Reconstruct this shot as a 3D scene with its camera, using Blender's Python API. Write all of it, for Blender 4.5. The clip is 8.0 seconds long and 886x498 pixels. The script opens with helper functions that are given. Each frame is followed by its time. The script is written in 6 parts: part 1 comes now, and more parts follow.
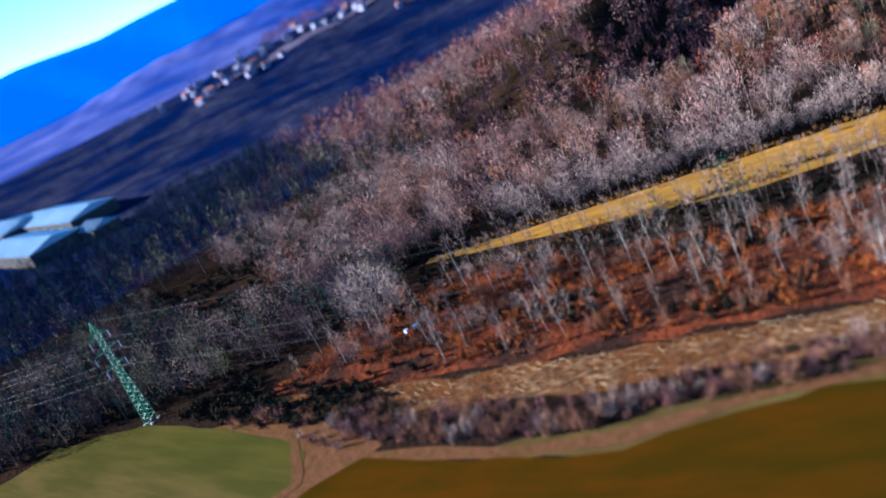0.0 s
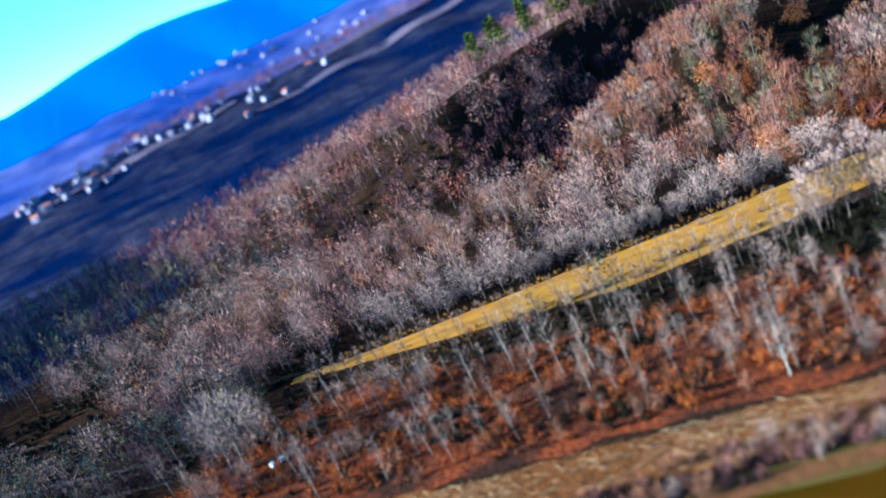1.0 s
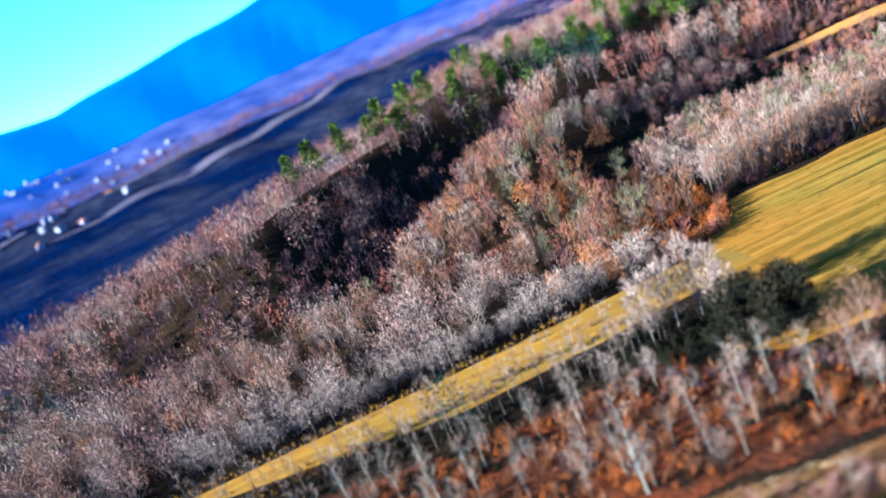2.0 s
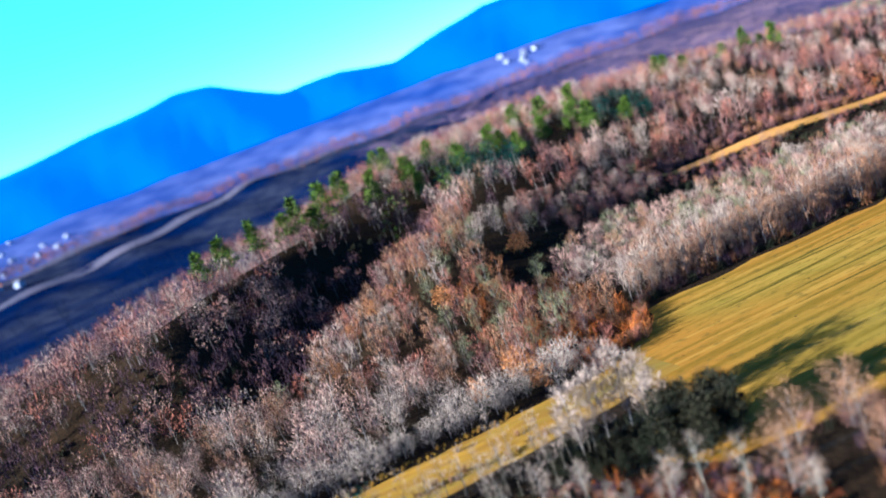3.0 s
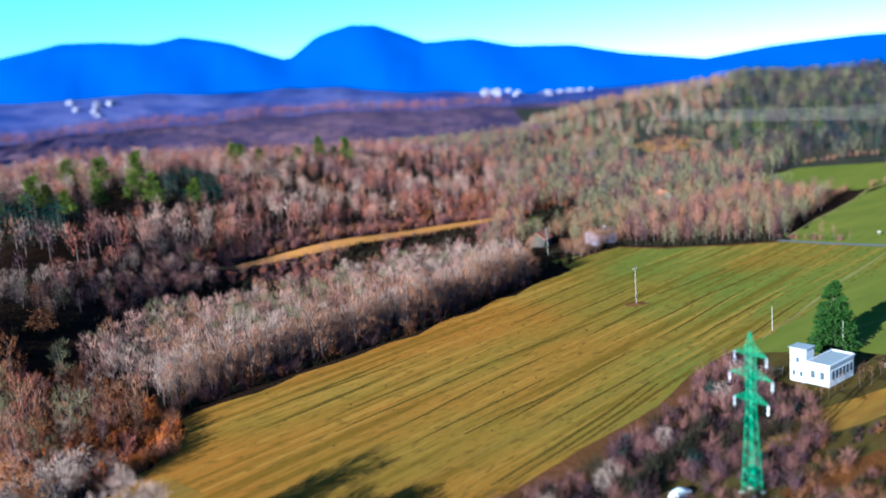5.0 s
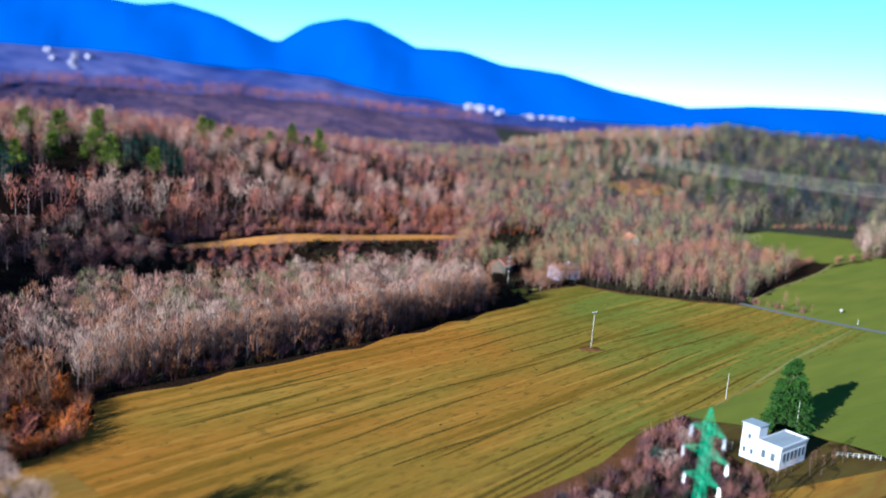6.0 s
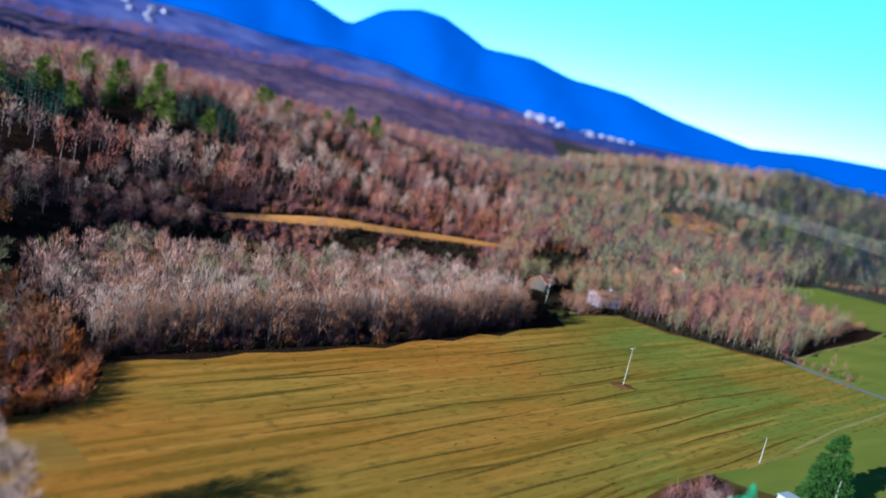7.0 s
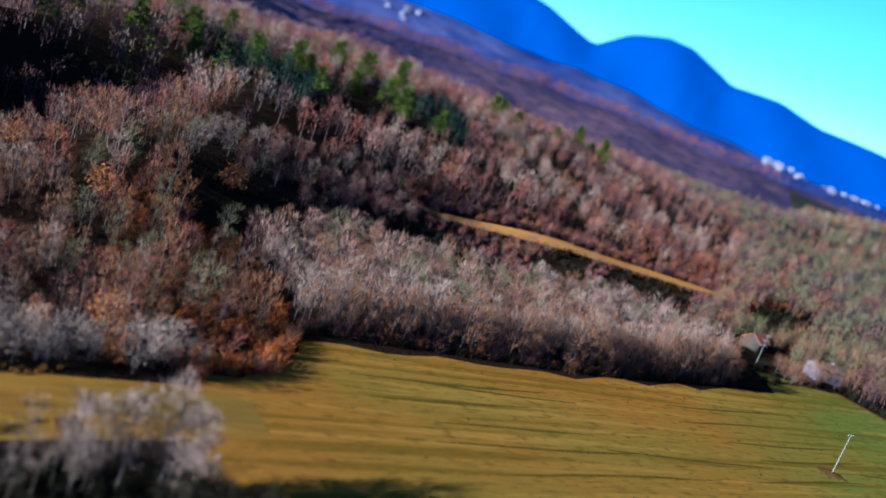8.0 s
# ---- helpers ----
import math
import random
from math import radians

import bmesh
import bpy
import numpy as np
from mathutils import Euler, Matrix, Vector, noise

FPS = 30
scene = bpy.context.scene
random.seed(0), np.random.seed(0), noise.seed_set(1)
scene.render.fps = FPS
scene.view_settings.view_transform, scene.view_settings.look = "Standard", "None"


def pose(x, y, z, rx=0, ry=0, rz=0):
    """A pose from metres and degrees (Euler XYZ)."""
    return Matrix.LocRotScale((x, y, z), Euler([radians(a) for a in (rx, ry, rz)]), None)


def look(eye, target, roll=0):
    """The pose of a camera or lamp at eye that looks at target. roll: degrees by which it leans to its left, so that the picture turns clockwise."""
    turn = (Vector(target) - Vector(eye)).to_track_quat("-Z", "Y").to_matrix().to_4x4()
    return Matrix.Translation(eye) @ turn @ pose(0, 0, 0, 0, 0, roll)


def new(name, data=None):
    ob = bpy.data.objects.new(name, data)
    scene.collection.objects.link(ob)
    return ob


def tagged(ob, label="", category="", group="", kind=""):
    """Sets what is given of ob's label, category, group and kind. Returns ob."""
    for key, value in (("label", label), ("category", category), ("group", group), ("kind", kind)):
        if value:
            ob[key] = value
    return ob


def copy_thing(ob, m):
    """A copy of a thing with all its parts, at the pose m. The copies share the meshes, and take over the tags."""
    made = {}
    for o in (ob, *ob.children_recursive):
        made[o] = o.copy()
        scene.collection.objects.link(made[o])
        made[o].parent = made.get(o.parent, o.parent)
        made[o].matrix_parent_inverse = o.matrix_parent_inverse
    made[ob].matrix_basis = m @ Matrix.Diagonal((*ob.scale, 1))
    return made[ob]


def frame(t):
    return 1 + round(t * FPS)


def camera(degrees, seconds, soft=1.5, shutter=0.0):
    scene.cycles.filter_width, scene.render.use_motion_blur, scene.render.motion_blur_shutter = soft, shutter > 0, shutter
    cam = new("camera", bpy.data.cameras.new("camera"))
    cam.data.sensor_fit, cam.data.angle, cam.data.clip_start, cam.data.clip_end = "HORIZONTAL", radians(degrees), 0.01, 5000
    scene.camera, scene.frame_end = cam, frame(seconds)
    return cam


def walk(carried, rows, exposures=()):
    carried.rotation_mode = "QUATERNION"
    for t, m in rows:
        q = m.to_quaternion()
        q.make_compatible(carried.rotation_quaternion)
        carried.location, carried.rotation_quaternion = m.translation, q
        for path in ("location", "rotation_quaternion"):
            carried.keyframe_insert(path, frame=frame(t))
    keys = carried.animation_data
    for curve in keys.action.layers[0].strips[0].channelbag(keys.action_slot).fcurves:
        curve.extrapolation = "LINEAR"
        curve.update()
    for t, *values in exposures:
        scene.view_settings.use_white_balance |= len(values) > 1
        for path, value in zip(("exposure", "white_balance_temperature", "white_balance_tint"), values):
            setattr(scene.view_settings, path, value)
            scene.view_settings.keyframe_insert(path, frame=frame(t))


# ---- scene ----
cam = camera(53.89, 8.0, soft=1.8)
PATH = [
    (0, (31.80, -29.60, 71.92), (-139.83, 49.69, 6.69), -24.97),
    (0.5, (25.49, -27.23, 70.60), (-143.08, 62.73, 11.51), -25.98),
    (1, (19.28, -23.91, 69.70), (-134.49, 90.33, 12.23), -24.45),
    (1.5, (14.31, -21.69, 68.54), (-120.10, 116.49, 15.21), -23.11),
    (1.7, (12.52, -20.57, 67.94), (-113.13, 125.70, 14.88), -22.43),
    (2.8, (4.75, -18.35, 67.87), (-106.78, 144.33, 34.75), -22.15),
    (3, (3.94, -16.83, 67.83), (-94.51, 153.84, 33.48), -19.68),
    (3.5, (2.06, -12.55, 68.17), (-59.42, 173.54, 28.29), -16.11),
    (4, (0.75, -8.18, 68.35), (-33.81, 184.57, 27.69), -14.57),
    (4.5, (0.67, -4.23, 68.76), (-16.52, 191.13, 29.55), -11.05),
    (5, (0.00, 0.00, 68.89), (-1.29, 196.45, 31.41), -4.76),
    (5.2, (-0.05, 1.61, 68.95), (1.68, 198.16, 32.02), -2.83),
    (6.3, (0.39, 15.02, 68.99), (9.35, 211.88, 34.82), 6.68),
    (6.5, (0.24, 17.07, 68.93), (9.35, 214.15, 36.15), 7.93),
    (7, (-0.58, 21.20, 68.84), (-1.67, 217.75, 31.90), 12.75),
    (7.5, (-1.10, 24.39, 68.81), (-22.92, 219.06, 28.47), 18.24),
    (8, (-2.18, 27.36, 68.11), (-48.75, 216.27, 21.80), 19.84),
]
walk(cam, [(t, look(eye, target, roll)) for t, eye, target, roll in PATH], exposures=[(0.0, 3.3, 4750, 3), (1.0, 3.6, 4520, -11), (1.5, 3.8, 4550, -13), (3.0, 3.5, 4600, -15), (4.0, 3.1, 4400, -19), (4.5, 2.95, 4450, -16), (5.0, 2.85, 4700, -8), (6.5, 2.65, 4850, -4), (7.2, 2.45, 4650, -7), (8.0, 2.35, 4600, -8)])
cam.data.dof.use_dof = True
cam.data.dof.focus_distance = 218.0
cam.data.dof.aperture_fstop = 0.0215

# ---- light: a low winter sun from the south-west and a clear sky ----
SUN_EL, SUN_X, SUN_Y = radians(17.5), -0.67, -0.74
world = bpy.data.worlds.new("sky")
scene.world = world
world.use_nodes = True
wn, wl = world.node_tree.nodes, world.node_tree.links
wn.clear()
sky = wn.new("ShaderNodeTexSky")
sky.sky_type, sky.sun_disc = "NISHITA", False
sky.sun_elevation, sky.sun_rotation = SUN_EL, math.atan2(SUN_X, SUN_Y)
sky.air_density, sky.dust_density, sky.ozone_density = 0.85, 0.0, 7.0
wbg, wout = wn.new("ShaderNodeBackground"), wn.new("ShaderNodeOutputWorld")
wbg.inputs["Strength"].default_value = 0.05
wl.new(sky.outputs[0], wbg.inputs["Color"])
wl.new(wbg.outputs[0], wout.inputs["Surface"])
sun = new("sun", bpy.data.lights.new("sun", "SUN"))
sun.data.energy, sun.data.angle, sun.data.color = 5.0, radians(0.5), (1.0, 0.87, 0.72)
sun.matrix_world = look((0, 0, 300), Vector((0, 0, 300)) - Vector((SUN_X, SUN_Y, math.tan(SUN_EL))))


# ---- materials ----
def material(name, tones, big=0.05, small=2.0, rough=0.9, bump=0.0, stretch=None, turn=0.0, metal=0.0, spread=0.18):
    """A procedural surface: three tones mixed by a broad and a fine noise in world metres."""
    m = bpy.data.materials.new(name)
    m.use_nodes = True
    nt = m.node_tree
    n, l = nt.nodes, nt.links
    bsdf = n["Principled BSDF"]
    bsdf.inputs["Roughness"].default_value, bsdf.inputs["Metallic"].default_value = rough, metal
    bsdf.inputs["Specular IOR Level"].default_value = 0.2 if rough < 0.85 else 0.0
    geo = n.new("ShaderNodeNewGeometry")
    vec = geo.outputs["Position"]
    if stretch:
        mp = n.new("ShaderNodeMapping")
        mp.vector_type = "TEXTURE"
        mp.inputs["Rotation"].default_value = (0, 0, radians(turn))
        mp.inputs["Scale"].default_value = stretch
        l.new(vec, mp.inputs["Vector"])
        vec = mp.outputs[0]
    a, b = n.new("ShaderNodeTexNoise"), n.new("ShaderNodeTexNoise")
    a.inputs["Scale"].default_value, a.inputs["Detail"].default_value = big, 4
    b.inputs["Scale"].default_value, b.inputs["Detail"].default_value = small, 5
    l.new(vec, a.inputs["Vector"])
    l.new(vec, b.inputs["Vector"])
    ra, rb = n.new("ShaderNodeMapRange"), n.new("ShaderNodeMapRange")
    for r, src in ((ra, a), (rb, b)):
        r.inputs["From Min"].default_value, r.inputs["From Max"].default_value = 0.5 - spread, 0.5 + spread
        l.new(src.outputs["Fac"], r.inputs["Value"])
    m1, m2 = n.new("ShaderNodeMix"), n.new("ShaderNodeMix")
    m1.data_type = m2.data_type = "RGBA"
    m1.inputs[6].default_value, m1.inputs[7].default_value = (*tones[0], 1), (*tones[1], 1)
    m2.inputs[7].default_value = (*tones[2], 1)
    half = n.new("ShaderNodeMath")
    half.operation, half.inputs[1].default_value = "MULTIPLY", 0.6
    l.new(rb.outputs[0], half.inputs[0])
    l.new(ra.outputs[0], m1.inputs[0])
    l.new(m1.outputs[2], m2.inputs[6])
    l.new(half.outputs[0], m2.inputs[0])
    l.new(m2.outputs[2], bsdf.inputs["Base Color"])
    if bump:
        bp = n.new("ShaderNodeBump")
        bp.inputs["Distance"].default_value, bp.inputs["Strength"].default_value = bump, 0.8
        l.new(b.outputs["Fac"], bp.inputs["Height"])
        l.new(bp.outputs[0], bsdf.inputs["Normal"])
    return m


LITTER = material("leaf_litter", ((0.00884, 0.00544, 0.00374), (0.0136, 0.0068, 0.00374), (0.00544, 0.00408, 0.0034)), 0.04, 0.9, bump=0.4)
GRASS = bpy.data.materials.new("mown_meadow")
GRASS.use_nodes = True


def meadow_nodes(m):
    """Mown grass: golden in the west, greener in the east, with long mowing streaks, wheel marks and bare spots."""
    n, l = m.node_tree.nodes, m.node_tree.links
    bsdf = n["Principled BSDF"]
    bsdf.inputs["Roughness"].default_value, bsdf.inputs["Specular IOR Level"].default_value = 0.95, 0.0
    pos = n.new("ShaderNodeNewGeometry").outputs["Position"]

    def noise_at(scale, size, turn, lo, hi, detail=4.0):
        mp, tx, mr = n.new("ShaderNodeMapping"), n.new("ShaderNodeTexNoise"), n.new("ShaderNodeMapRange")
        mp.vector_type = "TEXTURE"
        mp.inputs["Rotation"].default_value, mp.inputs["Scale"].default_value = (0, 0, radians(turn)), size
        tx.inputs["Scale"].default_value, tx.inputs["Detail"].default_value = scale, detail
        mr.inputs["From Min"].default_value, mr.inputs["From Max"].default_value = lo, hi
        l.new(pos, mp.inputs["Vector"])
        l.new(mp.outputs[0], tx.inputs["Vector"])
        l.new(tx.outputs["Fac"], mr.inputs["Value"])
        return mr.outputs[0]

    def mixed_in(base, colour, fac, share):
        k, mx = n.new("ShaderNodeMath"), n.new("ShaderNodeMix")
        k.operation, k.inputs[1].default_value, mx.data_type = "MULTIPLY", share, "RGBA"
        l.new(fac, k.inputs[0])
        l.new(k.outputs[0], mx.inputs[0])
        if isinstance(base, tuple):
            mx.inputs[6].default_value = (*base, 1)
        else:
            l.new(base, mx.inputs[6])
        mx.inputs[7].default_value = (*colour, 1)
        return mx.outputs[2]

    xyz, grad, add = n.new("ShaderNodeSeparateXYZ"), n.new("ShaderNodeMapRange"), n.new("ShaderNodeMath")
    l.new(pos, xyz.inputs[0])
    grad.inputs["From Min"].default_value, grad.inputs["From Max"].default_value = -45, 86
    l.new(xyz.outputs["X"], grad.inputs["Value"])
    add.operation, add.use_clamp = "ADD", True
    l.new(grad.outputs[0], add.inputs[0])
    patch = noise_at(0.02, (1.5, 1, 1), 46, 0.35, 0.75)
    centred = n.new("ShaderNodeMath")
    centred.operation, centred.inputs[1].default_value = "SUBTRACT", 0.45
    l.new(patch, centred.inputs[0])
    l.new(centred.outputs[0], add.inputs[1])
    col = mixed_in((0.134, 0.057, 0.0085), (0.062, 0.070, 0.0115), add.outputs[0], 0.95)
    col = mixed_in(col, (0.0476, 0.0289, 0.00272), noise_at(0.22, (24, 0.9, 1), 46, 0.52, 0.60), 0.54)
    col = mixed_in(col, (0.19, 0.098, 0.018), noise_at(0.33, (28, 0.8, 1), 45.5, 0.54, 0.63), 0.42)
    col = mixed_in(col, (0.034, 0.0255, 0.00408), noise_at(0.8, (5, 0.6, 1), 47, 0.57, 0.68), 0.7)
    col = mixed_in(col, (0.0578, 0.034, 0.0068), noise_at(0.5, (2.2, 1, 1), 46, 0.58, 0.68), 0.7)
    l.new(col, bsdf.inputs["Base Color"])
    bp = n.new("ShaderNodeBump")
    bp.inputs["Distance"].default_value, bp.inputs["Strength"].default_value = 0.25, 0.7
    l.new(noise_at(0.9, (6, 1, 1), 46, 0.2, 0.8), bp.inputs["Height"])
    l.new(bp.outputs[0], bsdf.inputs["Normal"])


meadow_nodes(GRASS)
GRASS_GREEN = material("green_meadow", ((0.0614, 0.0697, 0.0106), (0.0808, 0.0799, 0.0133), (0.0452, 0.0544, 0.00884)), 0.03, 0.25, bump=0.1, stretch=(8, 1.5, 1), turn=40)
GRASS_DRY = material("dry_gold_grass", ((0.156, 0.0748, 0.0102), (0.0938, 0.0578, 0.0117), (0.0845, 0.0357, 0.00816)), 0.08, 0.5, bump=0.2, stretch=(5, 1, 1), turn=43, spread=0.11)
GRASS_ROUGH = material("rough_grass", ((0.052, 0.033, 0.009), (0.036, 0.030, 0.008), (0.026, 0.013, 0.005)), 0.05, 0.4, bump=0.3, stretch=(5, 1.2, 1), turn=40)
FALLOW = material("fallow_field", ((0.027, 0.0098, 0.0005), (0.0055, 0.0092, 0.0005), (0.0125, 0.0082, 0.0005)), 0.014, 0.3, bump=0.2, stretch=(5, 1.4, 1), turn=35, spread=0.1)
PALE_FIELD = material("pale_stubble", ((0.03, 0.0245, 0.0045), (0.0435, 0.0288, 0.0083), (0.0165, 0.0166, 0.003)), 0.06, 0.35, bump=0.2, stretch=(7, 1.3, 1), turn=20, spread=0.12)
RUST_EARTH = material("rust_undergrowth", ((0.0808, 0.0179, 0.00598), (0.0129, 0.00643, 0.00486), (0.0178, 0.00785, 0.00524)), 0.11, 0.8, bump=0.5, spread=0.12)
CHIPS = material("wood_chips", ((0.0918, 0.0323, 0.00884), (0.051, 0.0187, 0.00612), (0.0306, 0.0153, 0.0068)), 0.2, 1.6, bump=0.4)
SOIL = material("bare_orange_soil", ((0.116, 0.0578, 0.0204), (0.0952, 0.0544, 0.0204), (0.068, 0.0374, 0.0136)), 0.06, 0.6, bump=0.3)
WHEEL_MARK = material("pressed_grass", ((0.0476, 0.0272, 0.00408), (0.0238, 0.0187, 0.00408), (0.068, 0.0442, 0.0085)), 0.15, 0.9, bump=0.2)
ASPHALT = material("asphalt", ((0.068, 0.068, 0.0714), (0.0816, 0.0816, 0.085), (0.0544, 0.0544, 0.0578)), 0.1, 3.0)
TRACK = material("pale_gravel", ((0.102, 0.0884, 0.0255), (0.0816, 0.0748, 0.0187), (0.122, 0.102, 0.0374)), 0.2, 2.0, bump=0.1)
BARK_PALE = material("pale_bark", ((0.116, 0.0904, 0.086), (0.0884, 0.0646, 0.0636), (0.0612, 0.0452, 0.0411)), 0.08, 2.5)
BARK_DARK = material("dark_bark", ((0.051, 0.0374, 0.0306), (0.068, 0.051, 0.0408), (0.034, 0.0255, 0.0204)), 0.08, 2.5)
BIRCH = material("birch_bark", ((0.183, 0.158, 0.138), (0.153, 0.128, 0.107), (0.0612, 0.051, 0.0433)), 0.2, 3.0)
PLASTER_BARK = material("white_birch_bark", ((0.324, 0.297, 0.27), (0.279, 0.257, 0.225), (0.135, 0.117, 0.104)), 0.3, 3.0)
TWIG_MAUVE = material("mauve_twigs", ((0.0938, 0.0421, 0.039), (0.104, 0.0436, 0.0363), (0.0459, 0.0217, 0.0224)), 0.05, 0.6)
TWIG_TAN = material("tan_twigs", ((0.131, 0.0612, 0.0355), (0.141, 0.0612, 0.0342), (0.0684, 0.0319, 0.0204)), 0.05, 0.6)
TWIG_GREY = material("grey_twigs", ((0.143, 0.0942, 0.079), (0.119, 0.0801, 0.0649), (0.168, 0.108, 0.0932)), 0.05, 0.6)
TWIG_ROSE = material("rose_brown_twigs", ((0.137, 0.0481, 0.0353), (0.149, 0.0451, 0.0278), (0.0715, 0.0243, 0.0201)), 0.03, 0.5)
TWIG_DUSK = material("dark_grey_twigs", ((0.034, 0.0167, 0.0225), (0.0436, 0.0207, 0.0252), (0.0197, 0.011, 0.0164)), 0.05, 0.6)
TWIG_SILVER = material("silvery_twigs", ((0.211, 0.145, 0.124), (0.176, 0.122, 0.102), (0.119, 0.0819, 0.0686)), 0.1, 0.8)
TWIG_BLUSH = material("pale_rose_twigs", ((0.197, 0.102, 0.0833), (0.175, 0.098, 0.0799), (0.112, 0.0559, 0.046)), 0.04, 0.5)
TWIG_OLIVE = material("olive_grey_twigs", ((0.077, 0.067, 0.035), (0.088, 0.072, 0.041), (0.043, 0.04, 0.022)), 0.05, 0.6)
TWIG_RUST = material("rust_twigs", ((0.0918, 0.0323, 0.0143), (0.085, 0.0391, 0.0204), (0.0578, 0.0204, 0.00952)), 0.06, 0.7)
LEAF_ORANGE = material("withered_orange_leaves", ((0.187, 0.0646, 0.0102), (0.153, 0.0476, 0.0102), (0.122, 0.034, 0.0068)), 0.3, 2.0, rough=0.7)
FERN = material("rust_bracken", ((0.162, 0.0303, 0.00748), (0.11, 0.0171, 0.00524), (0.155, 0.0678, 0.0112)), 0.07, 0.9)
NEEDLE = material("pine_needles", ((0.034, 0.046, 0.007), (0.048, 0.058, 0.009), (0.013, 0.022, 0.0042)), 0.1, 0.8, rough=0.9)
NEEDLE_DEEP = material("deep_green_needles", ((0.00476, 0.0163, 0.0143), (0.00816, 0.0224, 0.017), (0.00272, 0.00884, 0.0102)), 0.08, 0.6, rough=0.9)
NEEDLE_BLUE = material("spruce_needles", ((0.011, 0.027, 0.0055), (0.019, 0.038, 0.007), (0.005, 0.013, 0.004)), 0.2, 1.0, rough=0.9)
# Blue haze and deep shade are mixed into this far ground colour.
FAR_WOOD = material("haze_shade_woods", ((0.0014, 0.0040, 0.020), (0.014, 0.014, 0.026), (0.0008, 0.0022, 0.012)), 0.010, 0.05, spread=0.08)
# Near-black tones for bramble leaves, and for shade painted where brambles fill dark spots.
BRAMBLE = material("bramble_and_shade", ((0.01, 0.0088, 0.0064), (0.016, 0.0112, 0.0072), (0.0072, 0.0088, 0.0048)), 0.1, 1.0)
FOREST_FLOOR = material("conifer_forest_floor", ((0.0136, 0.0156, 0.0116), (0.0255, 0.0204, 0.0156), (0.00612, 0.00884, 0.00748)), 0.03, 0.25)
GRASS_TAN = material("tan_dry_grass", ((0.3, 0.13, 0.036), (0.23, 0.098, 0.024), (0.15, 0.065, 0.016)), 0.1, 0.6, bump=0.2, stretch=(5, 1, 1), turn=43)
VERGE = material("pinkish_dry_grass", ((0.0678, 0.0257, 0.013), (0.05, 0.0217, 0.00872), (0.0321, 0.0184, 0.00544)), 0.1, 0.6, bump=0.2)
# Haze and shade are put into these blue-black twig tones.
FAR_TWIG = material("far_haze_shade_twigs", ((0.0055, 0.0085, 0.019), (0.010, 0.011, 0.019), (0.003, 0.006, 0.016)), 0.02, 0.2)
# Lilac and mauve of the far hills carry painted air haze.
HAZE_WOOD = material("haze_tinted_hills", ((0.0078, 0.0195, 0.0975), (0.052, 0.0546, 0.137), (0.0052, 0.013, 0.0715)), 0.003, 0.015, rough=1.0, spread=0.13)
MAUVE_HILL = material("haze_mauve_woods", ((0.0311, 0.0213, 0.0439), (0.0734, 0.041, 0.0564), (0.0099, 0.0103, 0.0354)), 0.009, 0.05, rough=1.0, spread=0.1)
# Lavender haze is mixed into the tan of the far pastures.
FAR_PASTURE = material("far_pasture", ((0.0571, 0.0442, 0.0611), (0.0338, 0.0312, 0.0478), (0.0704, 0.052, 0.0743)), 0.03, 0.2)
OLD_PLASTER = material("weathered_grey_plaster", ((0.0433, 0.037, 0.0331), (0.0357, 0.0306, 0.0268), (0.0255, 0.0229, 0.0204)), 0.4, 2.5)
PLASTER = material("white_plaster", ((0.253, 0.256, 0.283), (0.233, 0.237, 0.266), (0.207, 0.207, 0.226)), 0.4, 2.5, rough=0.8)
ROOF_GREY = material("pale_roof_sheet", ((0.138, 0.151, 0.166), (0.12, 0.135, 0.149), (0.105, 0.114, 0.126)), 0.4, 3.0, rough=0.6)
TILE_RED = material("terracotta_tiles", ((0.214, 0.0765, 0.0408), (0.184, 0.0663, 0.0408), (0.153, 0.0612, 0.0408)), 0.4, 4.0)
CONCRETE = material("weathered_concrete", ((0.214, 0.204, 0.189), (0.184, 0.173, 0.158), (0.143, 0.133, 0.122)), 0.5, 4.0)
PYLON_GREEN = material("green_painted_steel", ((0.0102, 0.112, 0.051), (0.0153, 0.138, 0.0638), (0.0102, 0.0867, 0.0459)), 0.5, 3.0, rough=0.5)
INSULATOR = material("pale_glass_insulator", ((0.238, 0.238, 0.306), (0.204, 0.2125, 0.272), (0.17, 0.1785, 0.238)), 2.0, 8.0, rough=0.15)
# Violet of distant haze is put into these pale wall and roof tones.
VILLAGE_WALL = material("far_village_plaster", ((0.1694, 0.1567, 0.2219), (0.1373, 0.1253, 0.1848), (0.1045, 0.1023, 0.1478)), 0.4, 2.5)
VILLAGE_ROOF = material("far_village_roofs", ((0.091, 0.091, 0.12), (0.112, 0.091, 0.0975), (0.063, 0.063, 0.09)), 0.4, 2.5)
WIRE = material("aluminium_cable", ((0.022, 0.022, 0.024), (0.018, 0.018, 0.020), (0.015, 0.015, 0.017)), 1.0, 5.0, rough=0.6, metal=0.2)
DARK_GLASS = material("dark_window_glass", ((0.03, 0.035, 0.045), (0.04, 0.045, 0.055), (0.02, 0.025, 0.03)), 0.5, 3.0, rough=0.08)
WHITE_PAINT = material("white_car_paint", ((0.44, 0.44, 0.44), (0.424, 0.424, 0.429), (0.407, 0.407, 0.407)), 0.8, 5.0, rough=0.25)
RUBBER = material("black_rubber", ((0.03, 0.03, 0.03), (0.035, 0.035, 0.035), (0.025, 0.025, 0.025)), 1.0, 8.0)
